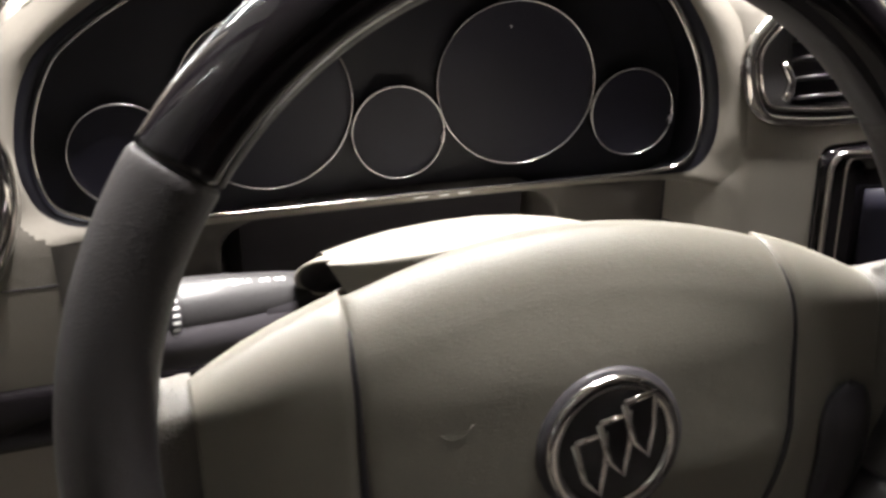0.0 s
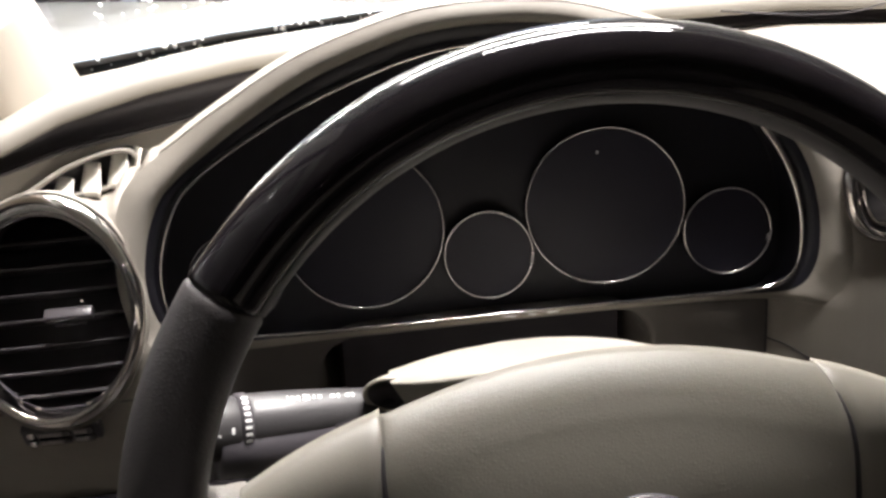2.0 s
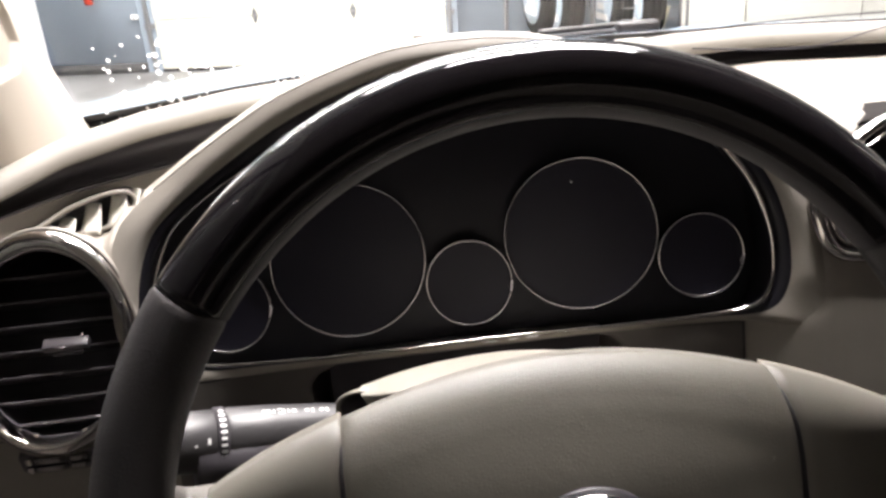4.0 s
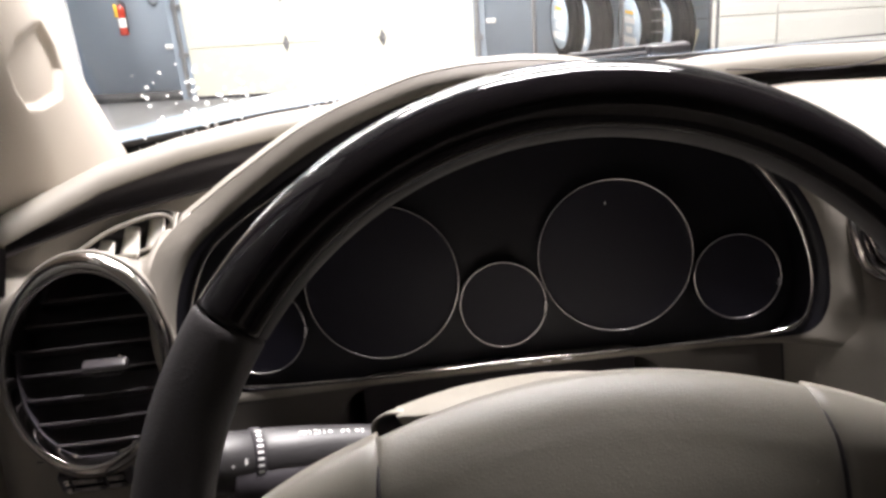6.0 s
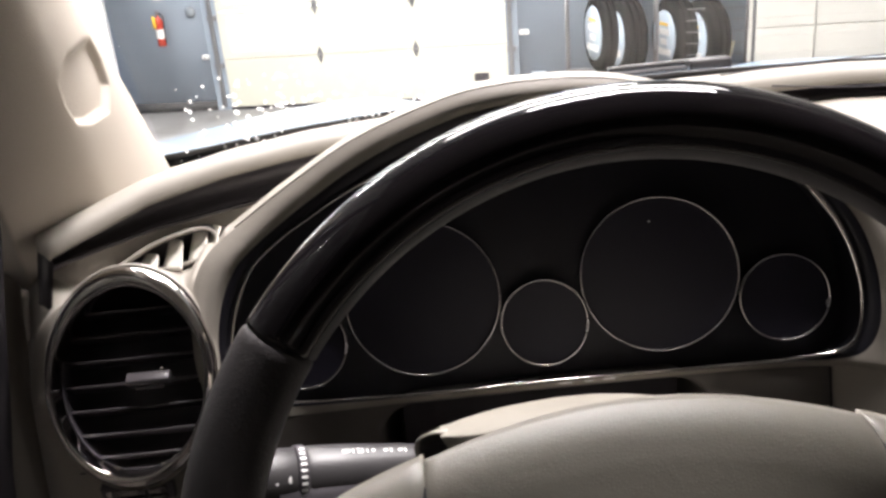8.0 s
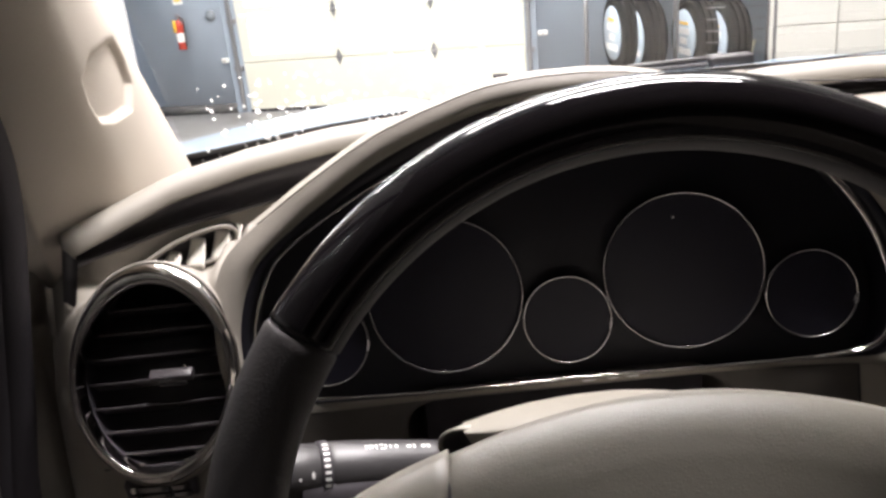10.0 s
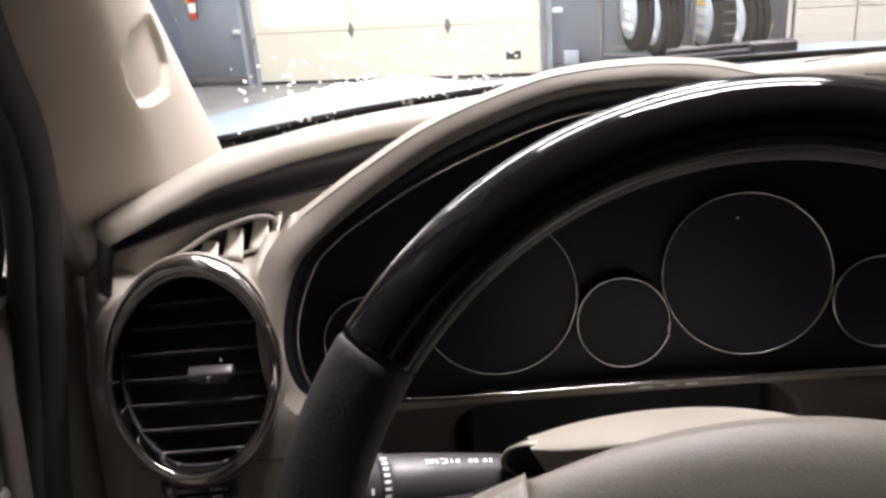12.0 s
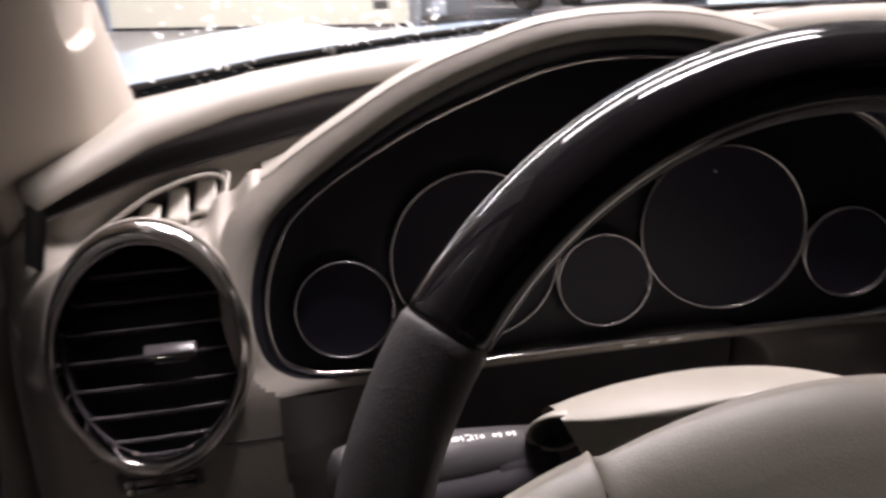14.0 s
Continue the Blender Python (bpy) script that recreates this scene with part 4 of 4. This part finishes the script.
part("duct", loft([[vent_point(t, k, o) for t in ts] for k, o in ((0.968, -0.004), (0.95, -0.035), (0.3, -0.06), (0.02, -0.062))], across=True), SATIN, vent, "black duct behind the slats")
for h in (-0.052, -0.037, -0.0205, -0.004, 0.0125, 0.029, 0.045):
    w = VA * 0.955 * math.sqrt(max(0.05, 1 - (h / (VB * 0.955)) ** 2))
    c = VC + V_UP * h - V_OUT * 0.008

    def slat_fn(a, b, c=c, w=w):
        x = lerp(-w, w, a)
        return c + Vector((x, 0, 0)) + V_OUT * (0.004 * (1 - (x / 0.05) ** 2) - 0.012 * b) - Vector((0, 0, 0.0045 * b)) + V_UP * (0.0009 * math.sin(math.pi * b))
    part("slat", sheet(slat_fn, 14, 4, 0.0016), SLATGREY, vent)
tabm = Matrix.Translation(VC + Vector((0.011, 0, 0)) + V_UP * (-0.0025) + V_OUT * 0.0005) @ Matrix.Rotation(radians(24), 4, "X")
tb = part("tab", block(-0.0145, -0.004, -0.003, 0.0145, 0.004, 0.003, tabm), SLATGREY, vent, "grey sliding tab", bevel=0.001)
part("grip", block(-0.0095, -0.0045, -0.0065, 0.0095, 0.003, -0.0035, tabm), SLATGREY, tb, bevel=0.0008)

# small badge-like switch under the vent
sw = thing("dimmer_switch", Matrix.Translation((-0.1400, 0.4155, 1.0665)) @ Matrix.Rotation(radians(12), 4, "X"), "small dark switch bank with chrome edges under the vent", "switch")
part("housing", block(-0.024, -0.002, -0.0075, 0.024, 0.006, 0.0075), SATIN, sw, bevel=0.0015)
for x, w in ((-0.0175, 0.0022), (-0.004, 0.010), (0.014, 0.006)):
    part("key", block(x - w, -0.0045, 0.001, x + w, -0.0015, 0.0058), DARKCHROME if w > 0.003 else CHROME, sw, bevel=0.0008)
    part("key", block(x - w, -0.0045, -0.0062, x + w, -0.0015, -0.0014), DARKCHROME if w > 0.003 else CHROME, sw, bevel=0.0008)

# ---- side window demister ----
dem = thing("demister_vent", pose(0, 0, 0), "narrow leaf-shaped window demister vent with pale fins", "air vent")
loop = [slot_point(u, h) for u, h in slot_loop]
part("lip", tube([p + Vector((0, -0.0005, 0)) for p in loop], 0.0019, 0.0019, up=(0, 1, 0), closed=True, n=8), TAUPE, dem)
cen = sum((p for p in loop), Vector()) / len(loop)
part("duct", loft([[p + Vector((0, 0.001, 0)) for p in loop], [p + Vector((0, 0.03, 0)) for p in loop], [cen.lerp(p, 0.02) + Vector((0, 0.032, 0)) for p in loop]], across=True), SATIN, dem, "dark slot")
for u, top, low in ((-0.1005, 0.0235, 0.008), (-0.1145, 0.024, 0.003), (-0.1325, 0.0215, 0.003), (-0.150, 0.0165, 0.004)):
    a0, b0 = slot_point(u, low), slot_point(u + 0.004, top)

    def fin_fn(a, b, a0=a0, b0=b0, u=u):
        p = a0.lerp(b0, b)
        return p + Vector(((0.0060 if u > -0.11 else 0.0150 - 0.004 * b) * a + 0.002 * math.sin(math.pi * a), -0.007 + 0.006 * (1 - a) + 0.012 * b, 0))
    part("fin", sheet(fin_fn, 6, 6, 0.0016), PALEFIN, dem, "pale curved fin")

# ---- centre vent and stack ----
cvent = thing("air_vent", pose(0, 0, 0), "rounded centre air vent with a double chrome frame", "air vent", "air vents")
cx, cz = 0.50, 1.193
cl = [cv_point(x, z) for x, z in cv_loop]
cc = cv_point(cx, cz)


def inset(k, out):
    res = []
    for i, p in enumerate(cl):
        d = (cl[(i + 1) % len(cl)] - cl[i - 1]).normalized()
        nrm = d.cross(V_OUT).normalized()
        if (cc - p).dot(nrm) < 0:
            nrm = -nrm
        res.append(p + nrm * k + V_OUT * out)
    return res


part("outer_frame", loft([inset(-0.003, -0.002), inset(-0.002, 0.004), inset(0.001, 0.0055), inset(0.004, 0.004), inset(0.0045, -0.002)], across=True), CHROME, cvent, "chrome outer frame")
part("groove", loft([inset(0.0045, -0.002), inset(0.007, -0.003), inset(0.008, 0.0)], across=True), SATIN, cvent)
part("inner_frame", loft([inset(0.0075, -0.002), inset(0.008, 0.0035), inset(0.0095, 0.004), inset(0.011, 0.0), inset(0.0125, -0.02)], across=True), CHROME, cvent, "chrome inner frame")
part("duct", loft([inset(0.0125, -0.018), inset(0.02, -0.04), [cc.lerp(p, 0.02) - V_OUT * 0.045 for p in cl]], across=True), SATIN, cvent, "black duct")
for z in (1.162, 1.1745, 1.187, 1.1995, 1.212, 1.2245):
    part("slat", sheet(lambda a, b, z=z: cv_point(lerp(0.432 if z < 1.2 else 0.45, 0.60, a), z) - V_OUT * (0.006 + 0.012 * b) - Vector((0, 0, 0.003 * b)), 8, 3, 0.0016), SLATGREY, cvent)
part("side_cheek", sheet(lambda a, b: cv_point(lerp(0.392, 0.4285, a), lerp(1.157, 1.207, b), -0.006 - 0.006 * a), 6, 6, 0.004), STALKGREY, cvent, "grey cheek beside the slats")
part("thumbwheel", tube([cv_point(0.412 + 0.003 * math.sin(k), 1.160 + 0.006 * k, 0.001 + 0.003 * math.sin(math.pi * k / 4)) for k in range(5)], 0.0035, 0.003), CHROME, cvent, "ribbed thumbwheel")

stack = thing("centre_stack", pose(0, 0, 0), "glossy black centre stack with chrome edges", "centre console")


def stack_fn(a, b):
    x = lerp(0.4475, 0.70, a)
    z = lerp(1.126, 0.92, b)
    return Vector((x + 0.012 * b, 0.4035 + 0.25 * (z - 1.12) - 0.010 * math.sin(math.pi * min(1, a * 2)), z))


def stack_edge(b, off=0.0):
    """A point of the left edge, its upper corner rounded."""
    r = 0.014
    d = b * 0.206
    p = stack_fn(0, b)
    c = r - math.sqrt(max(0, r * r - (r - d) ** 2)) if d < r else 0
    return p + Vector((c + off, 0, 0))


rows = []
for i in range(41):
    b = (i / 40) ** 1.6
    e = stack_edge(b)
    rows.append([e + Vector((-0.001, 0.03, 0)), e + Vector((-0.0005, 0.003, 0)), e + Vector((0.002, 0, 0))] + [Vector((lerp(e.x + 0.004, 0.70, j / 12), stack_fn(j / 12, b).y - 0.001, e.z)) for j in range(13)])
top = [p + Vector((0, 0.03, 0.001)) for p in rows[0]]
part("body", loft([top] + rows), GLOSS, stack, "glossy black fascia")
for off, r in ((0.0035, 0.0024), (0.0175, 0.0012)):
    path = [stack_edge(0.93 * (1 - i / 30) ** 1.6 + off * 1.4, off) + Vector((0, -0.004, 0)) for i in range(31)]
    q = path[-1]
    path += [Vector((q.x + d, stack_fn(d / 0.2765, 0).y - 0.004, q.z + 0.0008)) for d in (0.012, 0.03, 0.08, 0.2)]
    part("edge_trim", tube(path, r, r), CHROME, stack, "thin chrome edge")
part("screen", sheet(lambda a, b: stack_fn(lerp(0.12, 0.9, a), lerp(0.12, 0.6, b)) + Vector((0, -0.0045, 0)), 6, 6, 0.003), FACE, stack, "dark unlit screen")

# ---- steering column ----
column = thing("column_shroud", pose(0, 0, 0), "taupe steering column shroud with a dark stalk socket", "steering column")


def shroud_fn(a, b):
    """a: from the stalk's mouth to the ignition side; b: round the section, from the wheel over the crown to the dash."""
    x = lerp(0.0650, 0.246, a)
    top = curve_at([(0.050, 1.1490), (0.058, 1.1530), (0.066, 1.1550), (0.081, 1.1595), (0.100, 1.1633), (0.124, 1.1655), (0.146, 1.1655), (0.167, 1.1632), (0.187, 1.1590), (0.208, 1.1520), (0.225, 1.143), (0.246, 1.128)], x)
    g = max(0.0, min(1.0, a / 0.40)) ** 0.7
    front, rear, q = lerp(0.013, 0.046, g), lerp(0.013, 0.095, g), lerp(22, 6, g)
    if b < 0.12:                     # the skirt down behind the wheel
        y = -front
        return Vector((x + 0.018 * (1 - b / 0.12) * (1 - a) ** 4, 0.320 + y - 0.004 * (1 - b / 0.12), top - 0.70 * y - q * (y - 0.004) ** 2 - 0.035 * (1 - b / 0.12)))
    y = lerp(-front, rear, (b - 0.12) / 0.88)
    return Vector((x, 0.320 + y, top - 0.70 * y - q * (y - 0.004) ** 2))


def smooth_shroud(a, b):
    p = [shroud_fn(max(0, min(1, a + d)), b) for d in (-0.03, -0.015, 0, 0.015, 0.03)]
    q = sum(p, Vector()) / 5
    return Vector((p[2].x, q.y, q.z))


part("upper_cover", sheet(smooth_shroud, 70, 50), PAD, column, "taupe upper shroud")
part("lower_cover", sheet(lambda a, b: Vector((lerp(0.072, 0.222, a), lerp(0.28, 0.35, b), 1.085 - 0.08 * math.sin(math.pi * a))), 24, 6), PAD, column)
OV = Vector((0.0640, 0.311, 1.1462))


def mouth(t, k, dx, dy=0.0, dz=0.0):
    """The oval mouth in the shroud's end, where the stalk enters."""
    return OV + Vector((0.0122 * k * math.cos(t) + dx, -0.0025 * k * math.cos(t) + dy - 0.003 * k * math.sin(t), 0.0118 * k * math.sin(t) + dz))


mts = [2 * math.pi * i / 40 for i in range(40)]
BOOT_AXIS = Vector((0.75, 0.62, -0.22))


def boot_row(k, d):
    return [mouth(t, k, *(BOOT_AXIS * d)) for t in mts]


part("stalk_boot", loft([boot_row(k, d) for k, d in ((0.95, 0.030), (1.14, 0.016), (1.20, 0.007), (1.16, 0.001), (1.04, -0.001), (0.92, 0.0008))], across=True), PAD, column, "rounded taupe boot")
part("stalk_socket", loft([boot_row(k, d) for k, d in ((0.92, 0.0008), (0.86, 0.010), (0.4, 0.014), (0.02, 0.014))], across=True), SATIN, column, "dark opening of the boot")

stalk = thing("turn_signal_stalk", pose(0, 0, 0), "charcoal indicator stalk with a ribbed ring and white symbols", "stalk")
S0, S1 = Vector((-0.040, 0.2945, 1.1505)), Vector((0.066, 0.3265, 1.1265))
ax = (S1 - S0).normalized()
sm = Matrix.Translation(S0) @ Vector((0, 0, 1)).rotation_difference(ax).to_matrix().to_4x4()
part("knob", lathe([(0, 0), (0.010, 0.0), (0.0142, 0.003), (0.0155, 0.009), (0.0155, 0.0285), (0.0148, 0.0295)], 32, sm), STALKGREY, stalk, "rotating end knob")
part("ribbed_ring", lathe([(0.0148, 0.0295), (0.0165, 0.030), (0.0165, 0.0345), (0.0150, 0.0352)], 32, sm), SATIN, stalk, "ribbed ring")
part("barrel", lathe([(0.0150, 0.0352), (0.0158, 0.037), (0.0150, 0.06), (0.0128, 0.090), (0.0105, 0.112), (0, 0.112)], 32, sm), STALKGREY, stalk)
part("dark_notch", lathe([(0, 0.078), (0.0128, 0.078), (0.0122, 0.092), (0.0104, 0.1135), (0, 0.1135)], 24, Matrix.Translation((-0.0015, -0.0035, -0.0030)) @ sm), SATIN, stalk, "black collar cut into the stalk")
part("lower_body", lathe([(0, 0.02), (0.0135, 0.02), (0.0148, 0.04), (0.0125, 0.1), (0, 0.1)], 24, Matrix.Translation((0, -0.0065, -0.0085)) @ sm), SATIN, stalk, "black underside of the stalk")
side = Vector((0, 0, 1)) - ax * ax.z
side.normalize()
fw = ax.cross(side)


def mark(d, ang, w, h, name="printed_mark"):
    """A flat white mark d along the stalk, ang round it (0 is up, plus is towards the driver)."""
    r = curve_at([(0.0, 0.0155), (0.0292, 0.0155), (0.030, 0.0167), (0.0345, 0.0167), (0.0354, 0.0161), (0.06, 0.0152), (0.09, 0.0130), (0.112, 0.0107)], d)
    rows = []
    for i in range(2):
        rr = []
        for j in range(5):
            t = radians(ang) + (j / 4 - 0.5) * h / r
            fwd = -fw if fw.y > 0 else fw
            rr.append(S0 + ax * (d + (i - 0.5) * w) + (side * math.cos(t) + fwd * math.sin(t)) * (r + 0.0003))
        rows.append(rr)
    part(name, loft(rows), WHITEMARK, stalk, "white printed symbol")


for i in range(12):
    mark(0.0322, 2 + 11 * i, 0.0030, 0.0013, "rib_mark")
for d, w, h, g in ((0.0535, 0.0006, 0.0032, 12), (0.0560, 0.0026, 0.0022, 12), (0.0590, 0.0008, 0.0030, 12), (0.0622, 0.0022, 0.0007, 6), (0.0622, 0.0022, 0.0007, 17), (0.0642, 0.0007, 0.0030, 12),
                   (0.0668, 0.0007, 0.0026, 12), (0.0700, 0.0018, 0.0018, 12), (0.0770, 0.0022, 0.0016, 12), (0.0800, 0.0010, 0.0026, 12), (0.0850, 0.0022, 0.0016, 12), (0.0880, 0.0010, 0.0026, 12)):
    mark(d, g, w, h)
for d, w, ang, h in ((0.009, 0.0032, 60, 0.0008), (0.009, 0.0032, 72, 0.0008), (0.0185, 0.0012, 66, 0.0012), (0.025, 0.0014, 60, 0.0030)):
    mark(d, ang, w, h)

# ---- steering wheel ----
TILT_W = 22.0
WM = Matrix.Translation((0.1535, 0.208, 1.149)) @ Matrix.Rotation(radians(90 - TILT_W), 4, "X")     # x across, y up the wheel, z to the driver
wheel = thing("steering_wheel", WM, "four-spoke steering wheel with black lacquered upper rim and dark leather grips", "steering wheel")
RW = 0.185


def rim_rows(a0, a1, n, radial, axial, p0=0, p1=360, m=28, wave=None):
    rows = []
    for i in range(n + 1):
        f = i / n
        t = radians(lerp(a0, a1, f))
        k = wave(f) if wave else 1
        row = []
        full = p1 - p0 >= 360
        for j in range(m if full else m + 1):
            ph = radians(lerp(p0, p1, j / m))
            rr = RW + radial * k * math.cos(ph)
            row.append(Vector((rr * math.cos(t), rr * math.sin(t), axial * k * math.sin(ph))))
        rows.append(row)
    return rows


def edge(f):
    return 1 - 0.10 * max(0, 1 - f / 0.012) ** 2 - 0.10 * max(0, 1 - (1 - f) / 0.012) ** 2


part("lacquer_shell", loft(rim_rows(35.9, 144.1, 110, 0.0160, 0.0165), across=True, caps=True), GLOSS, wheel, "black lacquered wood on the upper rim")
band_rows = []
for i in range(111):
    t = radians(lerp(36.0, 144.0, i / 110))
    row = []
    for j in range(15):
        ph, k = radians(lerp(146, 226, j / 14)), 0.985 + 0.042 * math.sin(math.pi * j / 14) ** 0.5
        rr = RW + 0.0160 * k * math.cos(ph)
        row.append(Vector((rr * math.cos(t), rr * math.sin(t), 0.0165 * k * math.sin(ph))))
    band_rows.append(row)
part("inner_band", loft(band_rows), BAND, wheel, "soft charcoal band inside the upper rim")
for nm, a0, a1 in (("grip", 144.0, 205), ("grip", 335, 396.0)):
    part(nm, loft(rim_rows(a0, a1, 60, 0.0165, 0.0170, wave=edge), across=True, caps=True), LEATHER, wheel, "dark grey stitched leather grip")
part("lower_rim", loft(rim_rows(205.3, 334.7, 70, 0.0150, 0.0158, wave=edge), across=True, caps=True), LEATHER, wheel, "dark leather lower rim")
def top_edge(u):
    return 0.0638 - 1.70 * u * u


def bulge(u, v):
    """Height of the hub and spokes towards the driver."""
    au = abs(u)
    hgt = -0.0085 + 0.018 * max(0, 1 - (au / 0.155) ** 2.2)
    vt = top_edge(u)
    vm = lerp(0.005, 0.012, min(1, au / 0.15))
    if v > vm:
        k = min(1, (v - vm) / (vt - vm))
        hgt = lerp(-0.030, hgt, max(0, 1 - k ** 2.3) ** (1 / 2.0))
    elif v < -0.03:
        k = min(1, (-0.03 - v) / 0.08)
        hgt -= 0.022 * k * k
    return hgt


def seam_u(v):
    """The gap between airbag cover and spoke, half width."""
    return 0.0975 - 0.022 * max(0, min(1, (-0.03 - v) / 0.07)) ** 1.5 - 0.004 * max(0, min(1, (v - 0.03) / 0.04))


def cover_fn(a, b):
    v0, v1 = -0.100, 0.0
    s = a * 2 - 1
    hw = 0.098
    # rows follow the upper edge
    u = s * hw
    vt = top_edge(u) - 0.0008
    v = lerp(-0.100 + 0.02 * s * s, vt, b)
    hw2 = seam_u(v) - 0.0014 - 0.012 * max(0, min(0.12, 0.03 - v))
    u = s * hw2
    v = min(v, top_edge(u) - 0.0006)
    z = bulge(u, v)
    e = min(1, (1 - abs(s)) / 0.035)
    z -= 0.0035 * (1 - e) ** 2
    return Vector((u, v, z))


cover = part("airbag_cover", sheet(cover_fn, 90, 90, -0.004), PAD, wheel, "taupe grained airbag cover")
for sgn, nm in ((-1, "spoke_cover"), (1, "spoke_cover")):
    def spoke_fn(a, b, sgn=sgn):
        vt = top_edge(lerp(0.0965, 0.1545, a)) - 0.0008
        v = lerp(-0.105, vt, b)
        u = lerp(seam_u(v) + 0.0014 + 0.008 * max(0, min(0.12, 0.03 - v)), 0.1545, a)
        return Vector((sgn * u, v, bulge(u, v) - 0.003 * max(0, 1 - a / 0.06) ** 2))
    part(nm, sheet(spoke_fn, 40, 70, -0.004), SPOKE, wheel, "taupe spoke cover")

    def pod_fn(a, b, sgn=sgn):
        w = 0.0165 * (1 - abs(2 * b - 1) ** 4) ** 0.5 + 0.001
        u = 0.1345 + w * (2 * a - 1) - 0.004 * (b - 0.5)
        v = lerp(-0.092, -0.020, b) - 0.10 * (u - 0.12)
        e = min(a, 1 - a, b, 1 - b)
        return Vector((sgn * u, v, bulge(u, v) + 0.0032 + 0.0022 * min(1, e / 0.2)))
    pod = part("switch_pod", sheet(pod_fn, 20, 20, -0.004), SATIN, wheel, "black cruise switch pod")
    for k in range(3):
        part("button", sheet(lambda a, b, k=k, sgn=sgn: pod_fn(lerp(0.2, 0.8, a), lerp(0.08 + 0.3 * k, 0.34 + 0.3 * k, b), sgn) + Vector((0, 0, 0.0012)), 4, 4, -0.001), STALKGREY, pod)
    part("pod_trim", tube([pod_fn(0.98, i / 10, sgn) + Vector((0, 0, 0.001)) for i in range(11)], 0.0009, 0.0009), CHROME, pod, "thin chrome edge")
    # the leather web between grip and spoke
    def web_fn(a, b, sgn=sgn):
        u = lerp(0.1550, 0.180, a)
        vt = top_edge(0.1535) + 0.0012 + 0.016 * a ** 2.2
        v = lerp(-0.105 - 0.010 * a ** 2, vt, b)
        k = max(0, (v - 0.012) / max(0.001, vt - 0.012))
        z = lerp(bulge(0.1535, min(v, top_edge(0.1535))) + 0.0002, 0.0105, a ** 1.6) - 0.008 * k ** 3 * a
        fold = 0.0009 * math.sin(55 * (u - 0.15) * 9 + 30 * v) * max(0, k) * (1 - a)
        return Vector((sgn * u, v, z + fold))
    part("grip_web", sheet(web_fn, 24, 40, -0.004), WEB, wheel, "creased leather web where the grip meets the spoke")
for sgn in (-1, 1):
    part("lower_spoke", sheet(lambda a, b, sgn=sgn: Vector((sgn * lerp(0.028, 0.062, a) * lerp(1, 1.25, b), lerp(-0.095, -0.178, b), lerp(0.008, 0.004, b))), 8, 12, -0.012), SATIN, wheel, "black lower spoke")
part("hub_back", lathe([(0.03, -0.075), (0.045, -0.06), (0.05, -0.04), (0.05, -0.034), (0.02, -0.032)], 40), SATIN, wheel, "black plastic hub behind the cover")

# dark grooves between the airbag cover and the spokes
for sgn in (-1, 1):
    pts = [(seam_u(v) + 0.0004, v) for v in [-0.098 + 0.144 * i / 40 for i in range(41)]]
    part("cover_groove", tube([Vector((sgn * u, v, bulge(u, v) + 0.0024)) for u, v in pts], 0.0013, 0.0016, up=(0, 0, 1), taper=lambda f: lerp(1.7, 0.7, f) if f < 0.97 else 0.2), RUBBER, wheel, "dark gap beside the airbag cover")

# round badge on the cover: plain shapes only
EV = -0.017
em = Matrix.Translation((0.0018, EV, bulge(0, EV) + 0.0062))
badge = part("badge", lathe([(0, 0.0005), (0.0318, 0.0002), (0.0328, -0.002), (0.0328, -0.008)], 48, em), SATIN, wheel, "round dark badge")
part("badge_ring", lathe([(0.0238, 0.0), (0.0243, 0.0022), (0.0258, 0.0030), (0.0288, 0.0027), (0.0300, 0.0016), (0.0304, -0.002)], 64, em), CHROME, badge, "chrome badge ring")
for k, (bx_, by_) in enumerate(((-0.0105, -0.008), (0.0, -0.001), (0.0105, 0.006))):
    c = [(-0.0085, 0.0105), (0.0065, 0.0125), (0.0065, 0.001), (0.0035, -0.0095), (-0.0035, -0.0035)]
    path = [em @ Vector((bx_ + x * 0.92, by_ + y * 1.22, 0.0020 + 0.0008 * k)) for x, y in c]
    part("badge_shape", tube(path + [path[0]], 0.0017, 0.0010), CHROME, badge, "plain chrome outline shape")

# small embossed airbag marks
for u0, v0 in ((0.078, 0.012), (-0.062, -0.002)):
    pts = [(-0.006, 0.001), (-0.003, -0.0015), (0.002, -0.001), (0.0045, 0.0015), (0.0062, 0.004)]
    part("embossed_mark", tube([Vector((u0 + x, v0 + y, bulge(u0 + x, v0 + y) + 0.0036)) for x, y in pts], 0.0007, 0.0005), PAD, cover)
